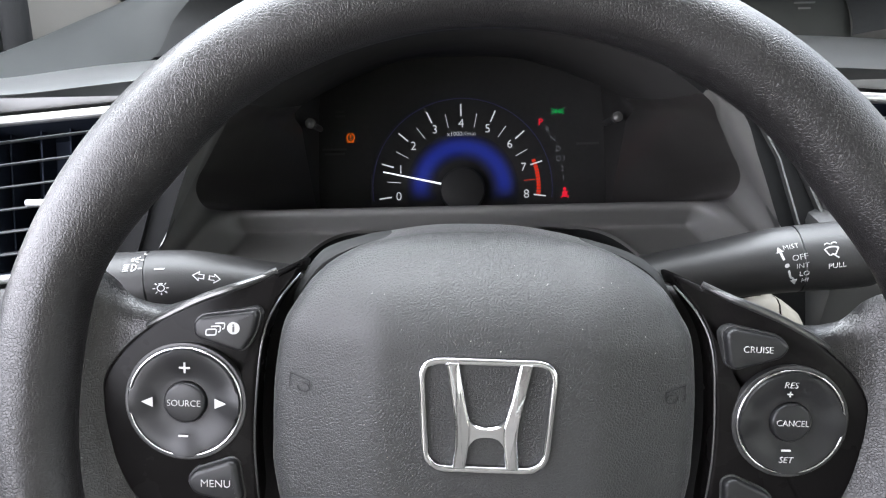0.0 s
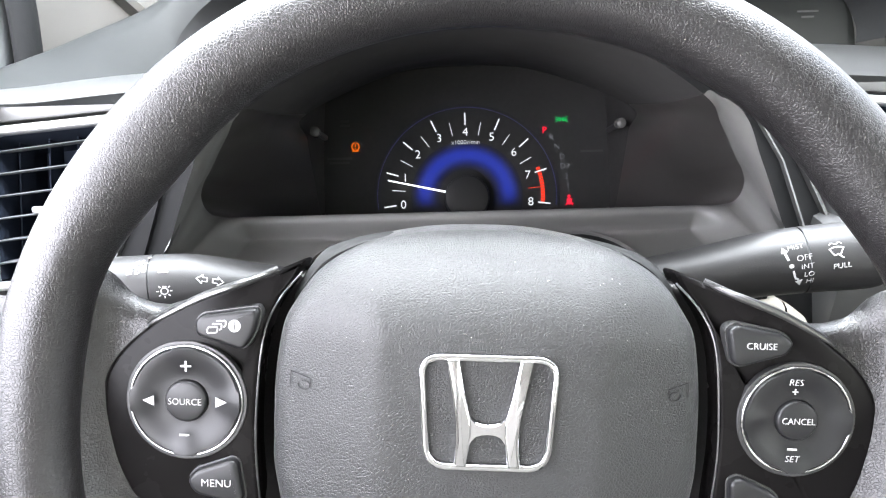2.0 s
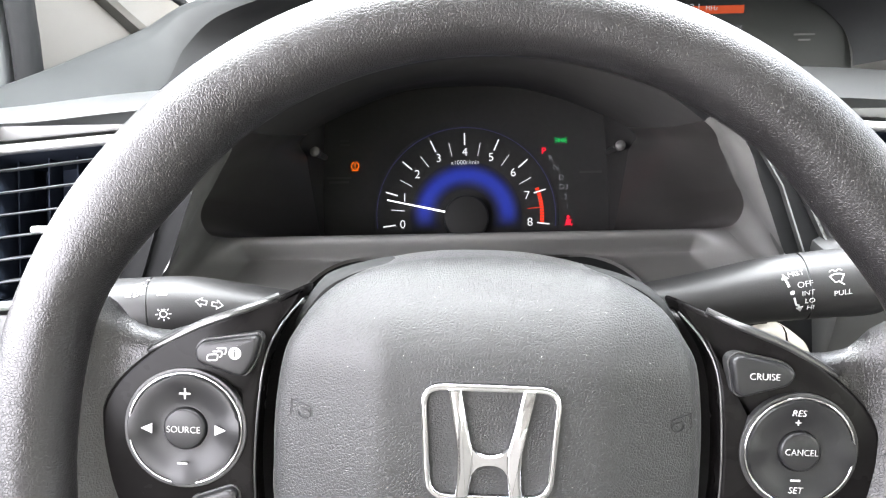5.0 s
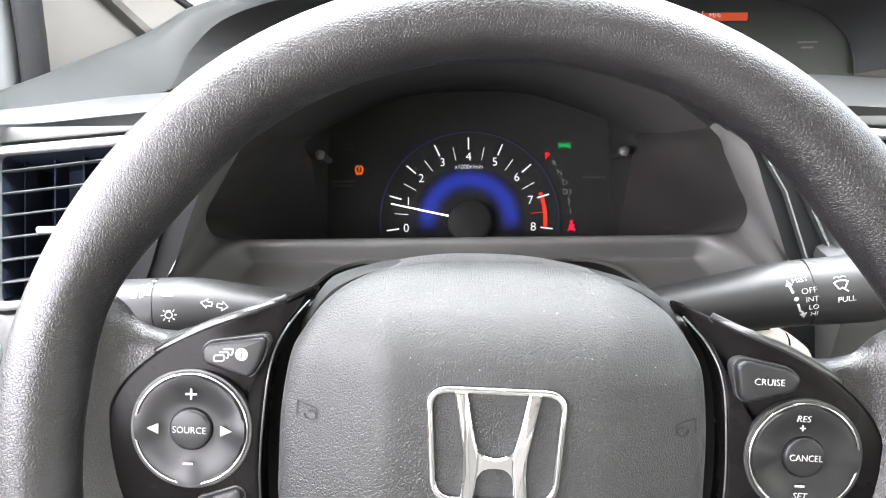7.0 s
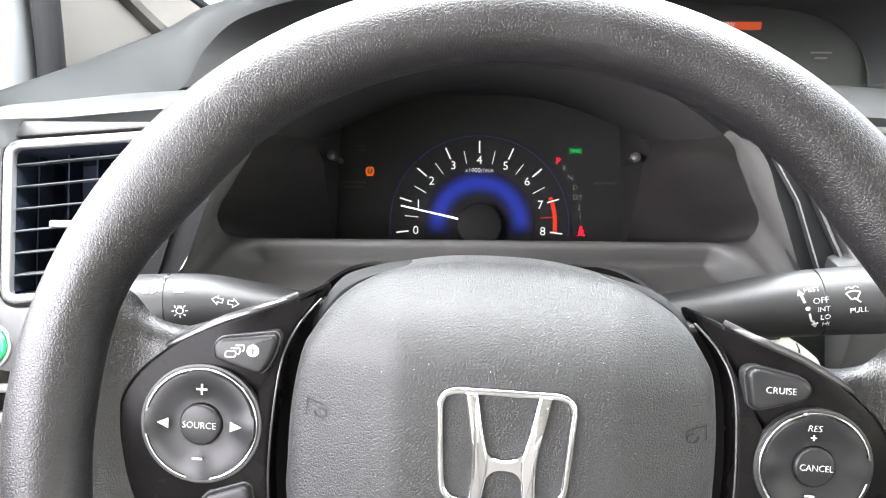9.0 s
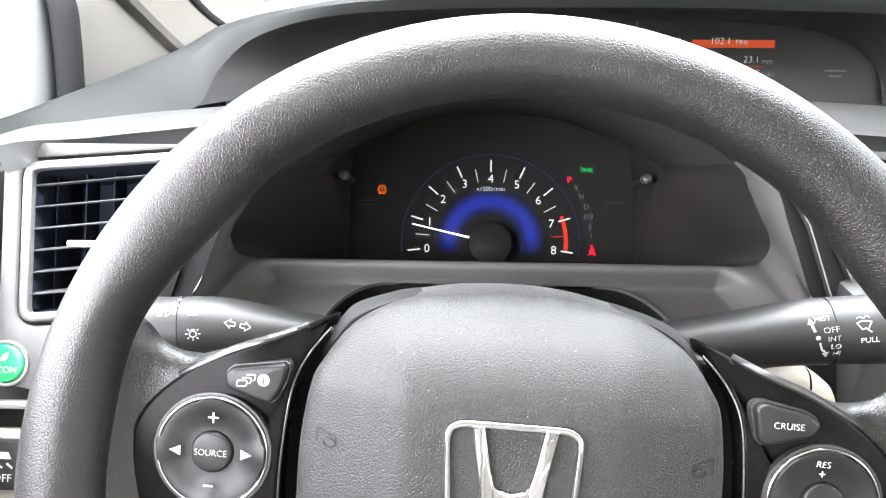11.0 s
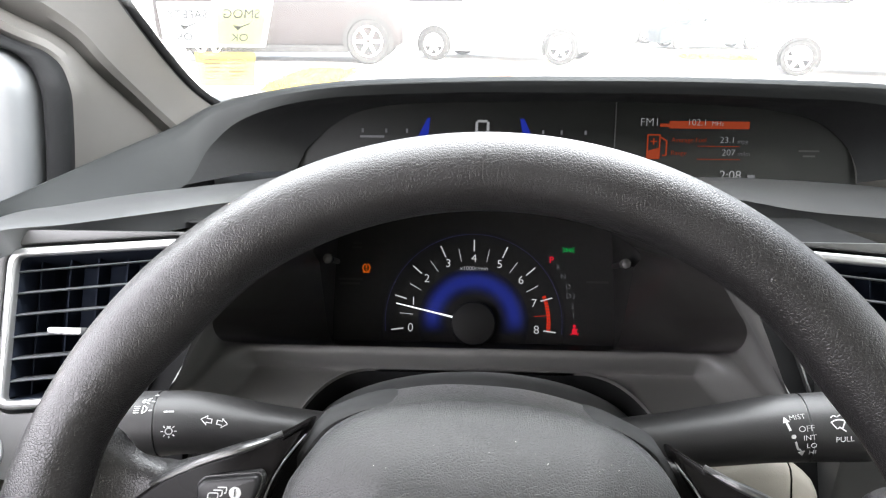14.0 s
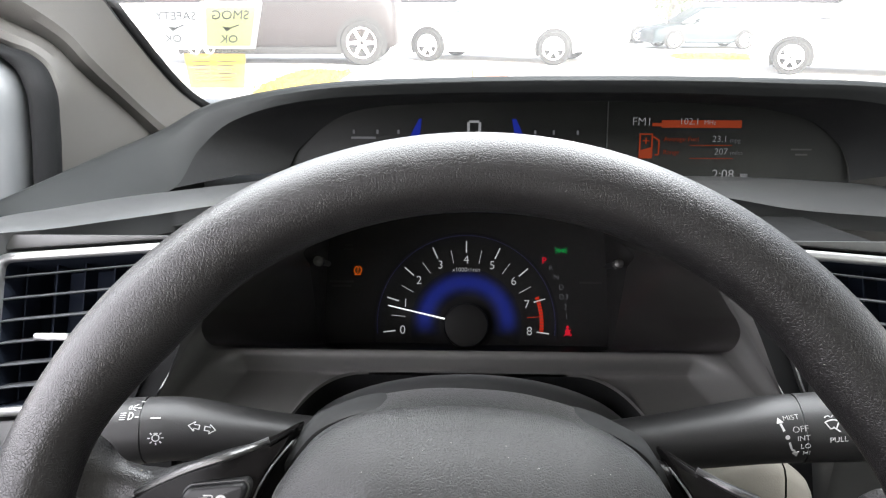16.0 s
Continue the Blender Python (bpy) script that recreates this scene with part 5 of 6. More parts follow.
glass_ob = part("windscreen", sheet([[Vector((x, y - 0.12 * (x / 0.7) ** 2, screen_z(y))) for x in (-0.60, -0.45, -0.30, -0.15, 0, 0.2, 0.4, 0.6, 0.8)] for y in (1.08, 0.8, 0.5, 0.22)], 0.003), M["windscreen"])
glass_ob.visible_shadow = False
tagged(glass_ob, "clear raked windscreen", "windscreen", kind="structure")

# pillar between windscreen and door, pale trim with a black seal along the glass
PR = [(-0.285, 0.865, 0.985), (-0.301, 0.822, 1.009), (-0.318, 0.800, 1.032), (-0.330, 0.770, 1.066), (-0.338, 0.735, 1.104), (-0.350, 0.690, 1.150), (-0.395, 0.56, 1.25), (-0.45, 0.36, 1.36)]
PL = [(-0.368, 0.63, 0.955), (-0.364, 0.63, 0.975), (-0.360, 0.63, 0.997), (-0.356, 0.63, 1.022), (-0.353, 0.63, 1.056), (-0.366, 0.63, 1.082), (-0.405, 0.60, 1.112), (-0.50, 0.45, 1.25)]
pr, pl = spline(PR, 57), spline(PL, 57)
pillar = thing("windscreen_pillar", "pale grey trimmed windscreen pillar", "pillar", kind="structure")
crease = [q.x for q in spline([(0.42, 0), (0.43, 0), (0.458, 0), (0.546, 0), (0.72, 0), (0.80, 0), (0.83, 0), (0.85, 0)], 57)]


def trim_row(share, dx, dy):
    return [a.lerp(b, share(f)) + Vector((dx, dy, 0)) for a, b, f in zip(pr, pl, crease)]


part("trim", loft([trim_row(lambda f: 0.0, -0.01, 0.012), pr, trim_row(lambda f: 0.35 * f, 0.004, -0.006), trim_row(lambda f: 0.74 * f, 0.006, -0.007), trim_row(lambda f: 0.86 * f, 0.003, -0.002),
                   trim_row(lambda f: f, -0.006, 0.012), trim_row(lambda f: f + 0.16 * (1 - f), -0.003, 0.006), trim_row(lambda f: f + 0.45 * (1 - f), 0.003, -0.002), trim_row(lambda f: f + 0.8 * (1 - f), 0.003, -0.002),
                   pl, trim_row(lambda f: 1.0, -0.03, 0.01)]), M["pillar"], pillar, "pale textured pillar trim")
part("glass_seal", tube([p + Vector((0.002, 0.010, 0.001)) for p in pr], 0.0045, 12), M["seal"], pillar, "black glass seal")
part("door_seal", loft([[p + Vector((dx, dy, 0)) for dx, dy, _ in spline([(0.0, 0.004), (0.002, -0.009), (-0.003, -0.017), (-0.011, -0.019), (-0.017, -0.012), (-0.018, 0.012)], 18)] for p in pl]), M["seal"], pillar, "dark grey rubber door seal")
part("outer_skin", loft([[p + Vector((-0.05, 0.06, 0)) for p in pl], [p + Vector((-0.004, 0.03, 0)) for p in pr]]), M["seal"], pillar)

# door on the driver's side
door = thing("car_door", "car door with a window frame", "car door", kind="structure")
fr = [p + Vector((-0.022, -0.014, 0.0)) for p in pl]
part("window_frame", loft([[p + Vector((dx, dy, 0)) for dx, dy, _ in spline([(-0.006, 0.03), (0.0, 0.0), (-0.008, -0.02), (-0.05, -0.022), (-0.06, 0.0)], 16)] for p in fr]), material("painted_frame", (0.095, 0.10, 0.103), 0.4, vary=0.05), door, "silver painted window frame")
part("sill", sheet([[Vector((x, y, z)) for y in (0.72, 0.5, 0.2, -0.3, -0.8)] for x, z in ((-0.372, 0.86), (-0.380, 0.940), (-0.400, 0.955), (-0.46, 0.945))], 0.01), M["panel"], door, "grey door sill")
part("inner_panel", sheet([[Vector((x, y, z)) for y in (0.72, 0.2, -0.8)] for x, z in ((-0.372, 0.86), (-0.37, 0.60), (-0.40, 0.25))], 0.01), M["cloth"], door, "dark inner panel")

# the rest of the shell, behind and above the camera
roof = part("ceiling", sheet([[Vector((x, y, z - 0.09 * ((x - 0.35) / 0.75) ** 4)) for x in (-0.42, -0.3, -0.1, 0.1, 0.35, 0.6, 0.8, 1.0, 1.12)] for y, z in ((0.32, 1.375), (0.0, 1.43), (-0.6, 1.45), (-1.3, 1.42), (-1.6, 1.36))], 0.02), M["headliner"])
tagged(roof, "pale cloth headliner", "ceiling", kind="structure")
far_side = part("wall_passenger", sheet([[Vector((x, y, z)) for y in (0.75, 0.2, -0.8, -1.7)] for x, z in ((1.12, 0.95), (1.14, 0.6), (1.10, 0.2))], 0.03), M["cloth"])
tagged(far_side, "dark passenger side door", "car door", kind="structure")
# unseen panes, tinted only to dim the light that enters here
side_glass = part("window_passenger", sheet([[Vector((x, y, z)) for y in (0.55, 0.0, -0.8, -1.5)] for x, z in ((1.11, 0.96), (1.06, 1.20), (1.00, 1.38))], 0.004), M["tinted"])
tagged(side_glass, "unseen passenger side windows, tint added to dim the light", "window", kind="structure")
rear_glass = part("window_rear", sheet([[Vector((x, y, z)) for x in (-0.40, 0.35, 1.10)] for y, z in ((-1.66, 0.99), (-1.64, 1.20), (-1.60, 1.36))], 0.004), M["tinted"])
tagged(rear_glass, "unseen rear window, tint added to dim the light", "window", kind="structure")
floor = part("floor", block(-0.45, 1.15, -1.8, 1.0, 0.17, 0.20), M["carpet"])
tagged(floor, "dark car carpet", "car floor", kind="structure")
rear = part("wall_rear", sheet([[Vector((x, y, z)) for x in (-0.45, 0.35, 1.15)] for y, z in ((-1.62, 0.98), (-1.75, 0.6), (-1.8, 0.2))], 0.03), M["cloth"])
tagged(rear, "dark rear shelf and seat back", "car rear", kind="structure")
bulk = part("wall_firewall", block(-0.45, 1.15, 1.0, 1.05, 0.2, 0.99), M["black"])
tagged(bulk, "black firewall behind the dashboard", "firewall", kind="structure")


def seat(x, y):
    s = thing("car_seat", "pale beige cloth car seat", "car seat", Matrix.Translation((x, y, 0.2)), group="car seats")
    part("cushion", block(-0.24, 0.24, -0.25, 0.27, 0.0, 0.26, 0.05, segments=3), M["cloth"], s)
    bm = block(-0.23, 0.23, -0.09, 0.06, 0.22, 0.82, 0.05, segments=3)
    for v in bm.verts:
        v.co.y -= (v.co.z - 0.2) * 0.35
    part("backrest", bm, M["cloth"], s)
    bm = block(-0.13, 0.13, -0.36, -0.26, 0.86, 1.02, 0.035, segments=3)
    part("headrest", bm, M["cloth"], s)


seat(0.0, -0.42)
seat(0.70, -0.42)

# paper stickers on the glass, seen from behind
def sticker(name, label, x, z, w, h, lean_x, mat, lines, words):
    """A slip on the inside of the glass, w by h; it follows the glass's slanting side by lean_x."""
    s = thing(name, label, "sticker")
    lean = math.degrees(math.atan(0.52))
    s.matrix_world = Matrix.Translation((x, 0.80 + (1.096 - z) / 0.52, z)) @ pose(0, 0, 0, 180 - lean, 0, 0)
    w, h = w / 2, h / 2

    def skew(co):
        return Vector((co.x + lean_x * co.y, co.y, co.z))
    part("paper", flat([[(p.x, p.y) for p in rounded([(-w, -h), (w, -h), (w, h), (-w, h)], 0.003, 4)]], 0, 0.0003, warp=skew), mat, s)
    for text, tx, ty, size in words:
        letters(text, size, s, M["sticker_ink"], at(0, 0, 0.0006), bold=0.0002, warp=lambda co: skew(Vector((tx - co.x, ty + co.y * 2.0, co.z))))
    for p in lines:
        part("print_line", flat([p], 0.0004, 0.0002, warp=skew), M["sticker_ink"], s)
    return s


def paper(name, color, through_light):
    """Thin paper against daylight: some of the light comes through."""
    mt = bpy.data.materials.new(name)
    mt.use_nodes = True
    nt = mt.node_tree
    nt.nodes.clear()
    out = nt.nodes.new("ShaderNodeOutputMaterial")
    d, t, mx = nt.nodes.new("ShaderNodeBsdfDiffuse"), nt.nodes.new("ShaderNodeBsdfTranslucent"), nt.nodes.new("ShaderNodeMixShader")
    d.inputs[0].default_value = t.inputs[0].default_value = (*color, 1)
    mx.inputs[0].default_value = through_light
    nt.links.new(d.outputs[0], mx.inputs[1])
    nt.links.new(t.outputs[0], mx.inputs[2])
    tr, m2 = nt.nodes.new("ShaderNodeBsdfTransparent"), nt.nodes.new("ShaderNodeMixShader")
    m2.inputs[0].default_value = 0.92
    nt.links.new(tr.outputs[0], m2.inputs[1])
    nt.links.new(mx.outputs[0], m2.inputs[2])
    nt.links.new(m2.outputs[0], out.inputs[0])
    return mt


M["sticker_ink"] = material("sticker_ink", (0.20, 0.21, 0.20), 0.7, vary=0)
M["paper_white"] = paper("paper_white", (0.80, 0.80, 0.78), 0.6)
M["paper_green"] = paper("paper_green", (0.72, 0.74, 0.40), 0.6)
M["paper_yellow"] = paper("paper_yellow", (0.78, 0.55, 0.15), 0.6)
tick = [bar(0.010, 0.008, -0.002, -0.002, 0.0020), [(-0.003, -0.008), (-0.008, 0.004), (-0.001, 0.002), (0.002, 0.0)]]
sticker("safety_sticker", "white safety check sticker with printed words", -0.3100, 1.0990, 0.057, 0.108, 0.37, M["paper_white"], tick, (("SAFETY", 0.002, 0.027, 0.0128), ("OK", -0.004, -0.026, 0.0130)))
smog = sticker("smog_sticker", "green smog check sticker with a pale margin", -0.2520, 1.0990, 0.050, 0.090, 0.37, M["paper_green"], tick, (("SMOG", 0.0, 0.029, 0.0140), ("OK", 0.0, -0.027, 0.0135)))
part("margin", flat([[(p.x + 0.37 * p.y, p.y) for p in rounded([(-0.031, -0.054), (0.031, -0.054), (0.031, 0.056), (-0.031, 0.056)], 0.003, 4)]], -0.0008, 0.0003), M["paper_white"], smog, "pale margin")
rows = []
for i in range(6):
    yy = 0.034 - 0.0125 * i
    rows += [bar(-0.028, yy, -0.006, yy, 0.0020), bar(0.002, yy, 0.026 - 0.003 * (i % 3), yy, 0.0022)]
sticker("yellow_sticker", "yellow printed paper slip stuck on the glass", -0.3110, 1.0430, 0.073, 0.110, 0.33, M["paper_yellow"], rows, ())

# ---------------------------------------------------------------- outside: forecourt and parked cars
M["asphalt"] = material("pale_concrete", (0.66, 0.65, 0.63), 0.9, bump=0.002, bump_size=0.02, vary=0.12, vary_size=1.5)
M["tyre"] = material("tyre_rubber", (0.012, 0.012, 0.012), 0.8, vary=0.1)
M["alloy"] = material("alloy", (0.75, 0.75, 0.76), 0.35, metal=0.5, vary=0.05)
M["carglass"] = material("car_window", (0.42, 0.47, 0.52), 0.10, metal=0.7, vary=0.05)
M["dry"] = material("dry_grass", (0.48, 0.32, 0.02), 0.9, bump=0.01, bump_size=0.05, vary=0.3, vary_size=0.3)
M["leaf"] = material("leaf", (0.055, 0.075, 0.018), 0.7, vary=0.3, vary_size=0.3)
M["bark"] = material("bark", (0.15, 0.11, 0.08), 0.9, vary=0.2)
def ground_z(y):
    """The forecourt lies level; the road beyond it lies lower."""
    return -0.47 * min(1.0, max(0.0, (y - 15.5) / 8.0))


ground = part("ground", loft([[Vector((x, y, ground_z(y))) for x in (-400, -30, -5, 5, 30, 400)] for y in (-400, -20, 0, 10, 15.5, 23.5, 30, 60, 900)]), M["asphalt"])
tagged(ground, "sunlit pale concrete forecourt", "ground", kind="structure")


def wheel_parts(car, x, y, r, name="wheel"):
    """A road wheel whose outer side faces -y."""
    w = thing(name, "", "")
    w.parent = car
    w.matrix_basis = Matrix.Translation((x, y, r))
    prof = [(r * 0.66, -0.01), (r * 0.70, -0.02), (r * 0.92, -0.02), (r, 0.02), (r, 0.18), (r * 0.9, 0.21), (r * 0.6, 0.21)]
    part("tyre", loft([[Vector((a * math.cos(t), b, a * math.sin(t))) for a, b in prof] for t in (2 * math.pi * i / 32 for i in range(33))]), M["tyre"], w)
    part("rim", loft([[Vector((a * math.cos(t), b, a * math.sin(t))) for a, b in ((r * 0.68, -0.012), (r * 0.64, 0.0), (r * 0.62, 0.05), (r * 0.05, 0.06))] for t in (2 * math.pi * i / 32 for i in range(33))]), M["tyre"], w)
    bm = bmesh.new()
    for i in range(6):
        t = 2 * math.pi * i / 6
        d, s = Vector((math.cos(t), 0, math.sin(t))), Vector((-math.sin(t), 0, math.cos(t)))
        loft([[d * a * r + s * k * q + Vector((0, e, 0)) for k, e in ((-1, 0.0), (1, 0.0), (1, 0.03), (-1, 0.03))] for a, q in ((0.08, 0.036), (0.66, 0.026))], closed=True, caps=True, bm=bm)
    loft([[Vector((a * math.cos(t), b, a * math.sin(t))) for a, b in ((r * 0.70, 0.0), (r * 0.69, -0.015), (r * 0.62, -0.015), (r * 0.61, 0.0))] for t in (2 * math.pi * i / 32 for i in range(33))], bm=bm)
    part("spokes", bm, M["alloy"], w, "pale alloy spokes")


def car(name, label, m, paint, length=4.6, base=2.7, r=0.32, belt=0.92, top=1.45, nose=0.75, suv=False, group="parked cars"):
    """A parked car that points to -x; its near side faces -y. Origin on the ground under the front axle."""
    c = thing(name, label, "car", m, group=group)
    front = -nose
    end = front + length
    half = 0.89
    # stations: x, bottom, belt, half width
    st = [(front, 0.24, 0.62, 0.66), (front + 0.08, 0.20, 0.70, 0.78), (front + 0.45, 0.24, 0.78, 0.86), (front + 1.0, 0.24, belt - 0.06, 0.89), (front + 1.5, 0.24, belt, 0.9), (end - 1.4, 0.24, belt + 0.03, 0.9), (end - 0.6, 0.26, belt + 0.05, 0.88), (end - 0.1, 0.34, belt + 0.02, 0.80), (end, 0.45, belt - 0.1, 0.66)]
    if suv:
        st = [(x, b + 0.06, t + 0.10, h) for x, b, t, h in st]
        st[:4] = [(front, 0.42, 0.98, 0.74), (front + 0.05, 0.34, 1.17, 0.84), (front + 0.25, 0.32, 1.30, 0.88), (front + 0.9, 0.32, belt + 0.12, 0.89)]

    def body_row(x, b, t, h):
        return [Vector((x, -h * k, b + (t - b) * s)) for k, s in ((0.0, 0.0), (0.90, 0.0), (0.985, 0.10), (1.0, 0.40), (0.99, 0.72), (0.95, 0.93), (0.88, 1.0), (0.0, 1.03), (-0.88, 1.0), (-0.95, 0.93), (-1.0, 0.40), (-0.9, 0.0))]
    fine = [spline([(q[0], q[1]) for q in st], 41), spline([(q[2], q[3]) for q in st], 41)]
    bm = loft([body_row(a.x, a.y, b.x, b.y) for a, b in zip(*fine)], closed=True, caps=True)
    body = part("body", bm, paint, c)
    # cabin with raked screens
    z0 = belt + (0.10 if suv else 0.0) - 0.03
    rear_top = end - (0.45 if suv else 1.15)
    cab = [(front + 0.95, z0, z0 + 0.01, 0.80), (front + 1.75, z0, top - 0.03, 0.66), (front + 2.3, z0, top, 0.66), (rear_top, z0, top - 0.03, 0.66), (end - (0.12 if suv else 0.35), z0, z0 + 0.05, 0.76)]
    rows = []
    for x, b, t, h in cab:
        rows.append([Vector((x, -0.84, b)), Vector((x, -h - 0.04, b + (t - b) * 0.85)), Vector((x, -h + 0.08, t)), Vector((x, h - 0.08, t)), Vector((x, h + 0.04, b + (t - b) * 0.85)), Vector((x, 0.84, b))])
    part("cabin", loft(rows), paint, c)
    for k, (xa, xb) in enumerate(((front + 1.75, front + 2.62), (front + 2.70, rear_top))):
        q = [Vector((xa - 0.45 * (k == 0), -0.845, z0 + 0.03)), Vector((xb, -0.845, z0 + 0.03)), Vector((xb, -0.712, top - 0.10)), Vector((xa + 0.08 * (k == 0), -0.712, top - 0.10))]
        bm = bmesh.new()
        f = bm.faces.new([bm.verts.new(p) for p in q])
        bmesh.ops.solidify(bm, geom=[f], thickness=0.012)
        part("side_window", bm, M["carglass"], c)
    for x in (0.0, base):
        bm = loft([[Vector((x + a * math.cos(t), y, r + a * math.sin(t))) for a, y in ((r * 1.16, -half - 0.004), (r * 1.16, -half - 0.012), (r * 0.9, -half - 0.012), (r * 0.9, -half - 0.004))] for t in (math.pi * (i / 20 * 1.3 - 0.15) for i in range(21))])
        part("wheel_arch", bm, M["tyre"], c)
        wheel_parts(c, x, -half - 0.02, r)
        wheel_parts(c, x, half - 0.2, r)
    part("mirror", block(front + 1.45, front + 1.62, -1.05, -0.88, belt + 0.02, belt + 0.16, 0.04), paint, c)
    part("sill", block(0.4, base - 0.4, -half - 0.005, half, 0.20, 0.34, 0.03), M["tyre"] if suv else paint, c)
    for xx in (front + 2.45, front + 3.25):
        part("door_handle", block(xx, xx + 0.2, -half - 0.035, -half + 0.02, belt - 0.13, belt - 0.09, 0.012), M["alloy"], c)
    return c


white = material("white_paint", (0.80, 0.80, 0.80), 0.25, coat=0.5, vary=0.02)
brown = material("brown_paint", (0.022, 0.0185, 0.0185), 0.40, spec=0.25, coat=0.0, vary=0.03)
teal = material("teal_paint", (0.014, 0.022, 0.025), 0.40, spec=0.25, coat=0.0, vary=0.03)
mirror_x = Matrix.Diagonal((-1, 1, 1, 1))
car("parked_suv", "dark brown sport utility vehicle parked ahead", Matrix.Translation((-1.84, 13.65, 0)) @ mirror_x, brown, 4.7, 3.0, 0.41, 1.24, 2.0, 0.64, True)
car("parked_sedan", "white saloon car parked ahead", Matrix.Translation((-0.36, 14.6, 0)) @ pose(0, 0, 0, 0, 0, -20), white, 4.5, 2.55, 0.31)
car("parked_sedan", "white saloon car parked beside the lane", Matrix.Translation((5.72, 12.1, 0)) @ pose(0, 0, 0, 0, 0, -24), white, 4.6, 2.7, 0.285, nose=0.62)
car("far_car", "teal car on the far road", Matrix.Translation((7.5, 25.5, -0.47)) @ pose(0, 0, 0, 0, 0, 4), teal, 4.3, 2.55, 0.32)
car("far_car", "dark blue car parked by the house", Matrix.Translation((4.6, 29.0, -0.47)), material("blue_paint", (0.02, 0.025, 0.05), 0.40, spec=0.25, coat=0.0, vary=0.03), 4.4, 2.6, 0.33)

# dry planting strip and a house with a tree beyond the road
rnd = random.Random(11)


def dry_bed(label, category, x0, x1, y0, y1, base, tufts):
    """A low uneven bed of dry yellow growth, with thin blades standing on it."""
    bed = thing("planting_strip", label, category, Matrix.Translation(((x0 + x1) / 2, (y0 + y1) / 2, base)), kind="structure")
    w, d = (x1 - x0) / 2, (y1 - y0) / 2
    rows = []
    for j in range(13):
        v = -1 + j / 6
        rows.append([Vector((w * u * (1 - 0.08 * rnd.random()), d * v, 0.12 * (max(0.0, 1 - u * u) * max(0.0, 1 - v * v)) ** 0.35 * rnd.uniform(0.6, 1.15) - 0.01)) for u in (-1 + i / 12 for i in range(25))])
    part("mound", loft(rows), M["dry"], bed)
    verts, faces = [], []
    for i in range(tufts):
        x, y, h, a = rnd.uniform(-w, w) * 0.92, rnd.uniform(-d, d) * 0.92, rnd.uniform(0.02, 0.08), rnd.uniform(0, 6.28)
        lean = Vector((math.cos(a), math.sin(a), 0)) * h * 0.5
        side = Vector((-math.sin(a), math.cos(a), 0)) * 0.012
        p = Vector((x, y, 0.04))
        b0 = len(verts)
        verts += [p - side, p + side, p + lean + Vector((0, 0, h))]
        faces.append((b0, b0 + 1, b0 + 2))
    me = bpy.data.meshes.new("dry_blades")
    me.from_pydata(verts, [], faces)
    me.materials.append(M["dry"])
    o = new("dry_blades", me)
    o.parent = bed
    tagged(o, "thin dry yellow blades", kind="stuff")


dry_bed("yellow dry planting strip on the forecourt", "planting strip", -2.80, -1.80, 8.7, 11.6, 0.0, 900)
dry_bed("dry grass verge beside the road", "verge", 4.5, 6.3, 14.2, 15.4, 0.0, 900)
house = thing("house", "low house with a pale wall and tiled roof", "house", Matrix.Translation((10, 48, -0.47)))
part("wall", block(-9, 4, 0, 8, 0, 2.8), material("render", (0.65, 0.55, 0.45), 0.9, vary=0.1, vary_size=1), house)
bm = loft([[Vector((x, y, z)) for y, z in ((-0.8, 2.7), (4, 4.6), (8.8, 2.7))] for x in (-9.8, 4.8)])
bmesh.ops.solidify(bm, geom=bm.faces[:], thickness=0.15)
part("roof", bm, material("roof_tile", (0.40, 0.22, 0.14), 0.9, vary=0.2, vary_size=0.5), house)
for x in (-7, -3.5, 0.5):
    part("window", block(x, x + 1.4, -0.05, 0.1, 1.0, 2.1), M["carglass"], house)


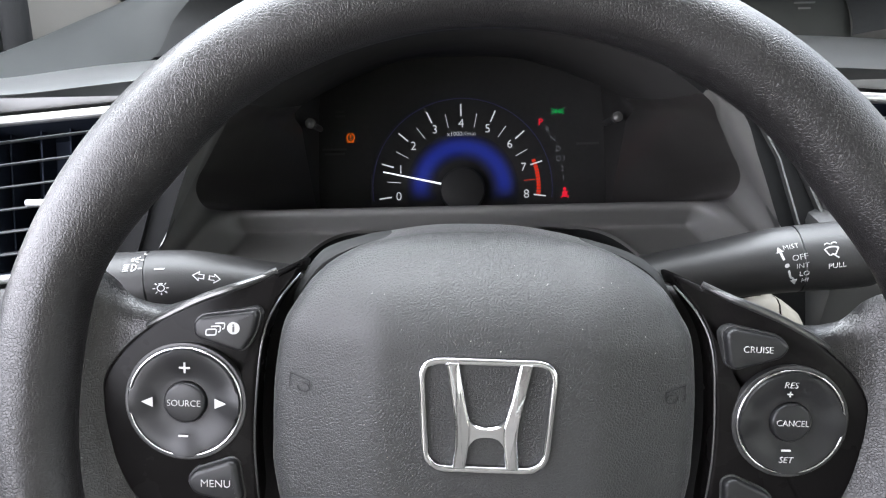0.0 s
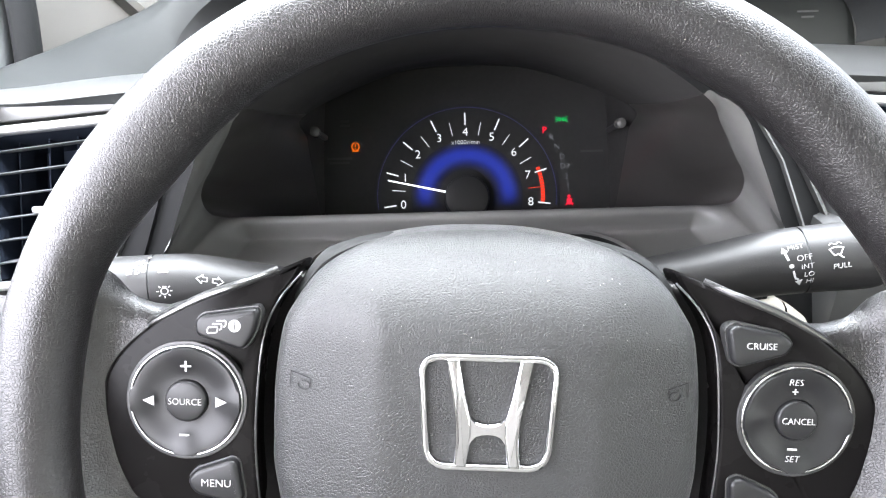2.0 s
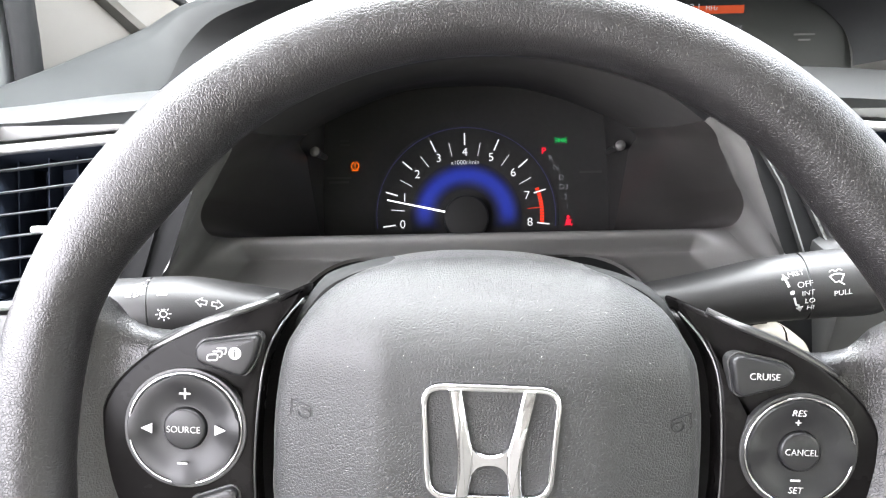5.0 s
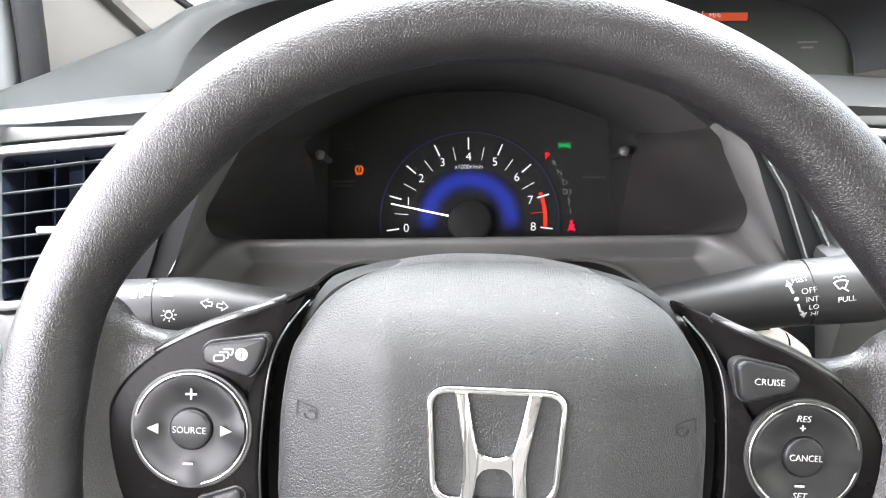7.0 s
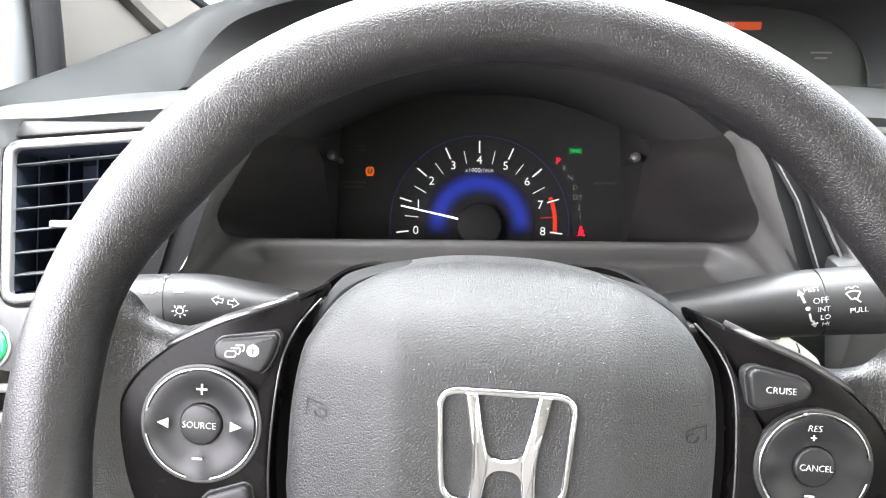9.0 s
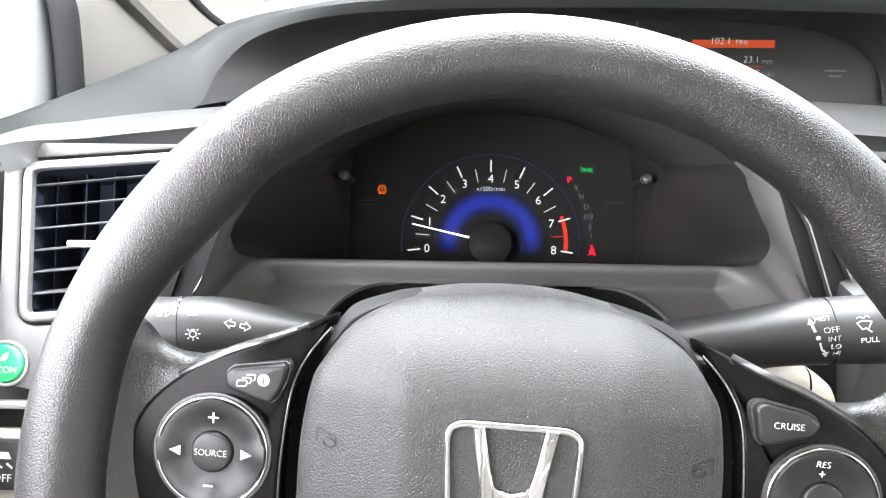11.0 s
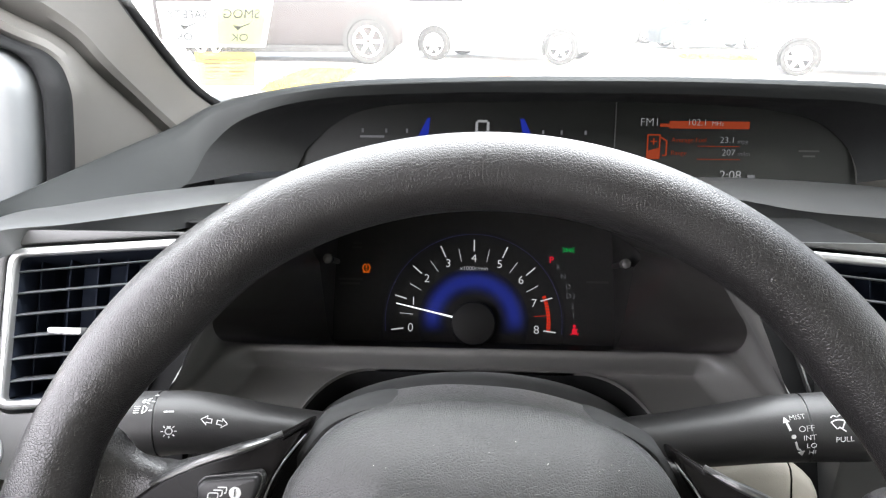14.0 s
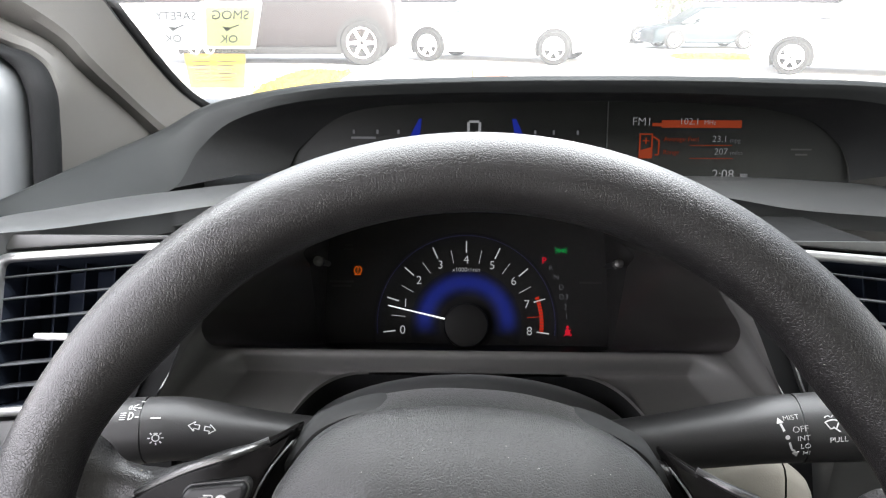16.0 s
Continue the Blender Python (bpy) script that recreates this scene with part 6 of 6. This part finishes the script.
def tree(x, y, h, spread):
    t = thing("tree", "leafy green tree beside the road", "tree", Matrix.Translation((x, y, -0.47)), group="trees")
    trunk = tube([Vector((0, 0, 0)), Vector((0.08, 0, h * 0.25)), Vector((0.0, 0.1, h * 0.5)), Vector((0.1, 0, h * 0.8))], [0.22, 0.17, 0.12, 0.04], 10)
    for i in range(6):
        a = i * 1.1
        tube([Vector((0.05, 0, h * (0.3 + 0.07 * i))), Vector((math.cos(a) * spread * 0.4, math.sin(a) * spread * 0.4, h * (0.45 + 0.07 * i))), Vector((math.cos(a) * spread * 0.75, math.sin(a) * spread * 0.75, h * (0.52 + 0.07 * i)))], [0.08, 0.05, 0.02], 7, bm=trunk)
    part("trunk", trunk, M["bark"], t)
    rnd = random.Random(int(x * 10))
    verts, faces = [], []
    for i in range(5200):
        a, u, k = rnd.uniform(0, 6.283), rnd.uniform(-1, 1), rnd.random() ** 0.4
        lump = 0.75 + 0.25 * math.sin(3 * a + 4 * u) * math.cos(2 * a - 3 * u)
        p = Vector((math.cos(a) * math.sqrt(1 - u * u) * spread * k * lump, math.sin(a) * math.sqrt(1 - u * u) * spread * k * lump, h * 0.54 + u * h * 0.46 * k * lump))
        d = Vector((rnd.uniform(-1, 1), rnd.uniform(-1, 1), rnd.uniform(-1, 1))).normalized()
        e = d.orthogonal().normalized()
        s = rnd.uniform(0.06, 0.13)
        b0 = len(verts)
        verts += [p - d * s, p + e * s * 0.5, p + d * s, p - e * s * 0.5]
        faces.append((b0, b0 + 1, b0 + 2, b0 + 3))
    me = bpy.data.meshes.new("crown")
    me.from_pydata(verts, [], faces)
    me.materials.append(M["leaf"])
    o = new("crown", me)
    o.parent = t
    tagged(o, "loose crown of small leaves", kind="stuff")


tree(8.9, 30, 5.0, 1.7)
tree(17.0, 30, 4.6, 1.5)

# brown block lying ahead of the car
stone = part("stone_block", block(0.16, 0.68, 9.9, 10.2, 0.0, 0.21, 0.05, segments=3), material("brown_stone", (0.30, 0.15, 0.10), 0.9, bump=0.004, bump_size=0.03, vary=0.2))
tagged(stone, "rounded brown block lying on the forecourt", "kerb block")
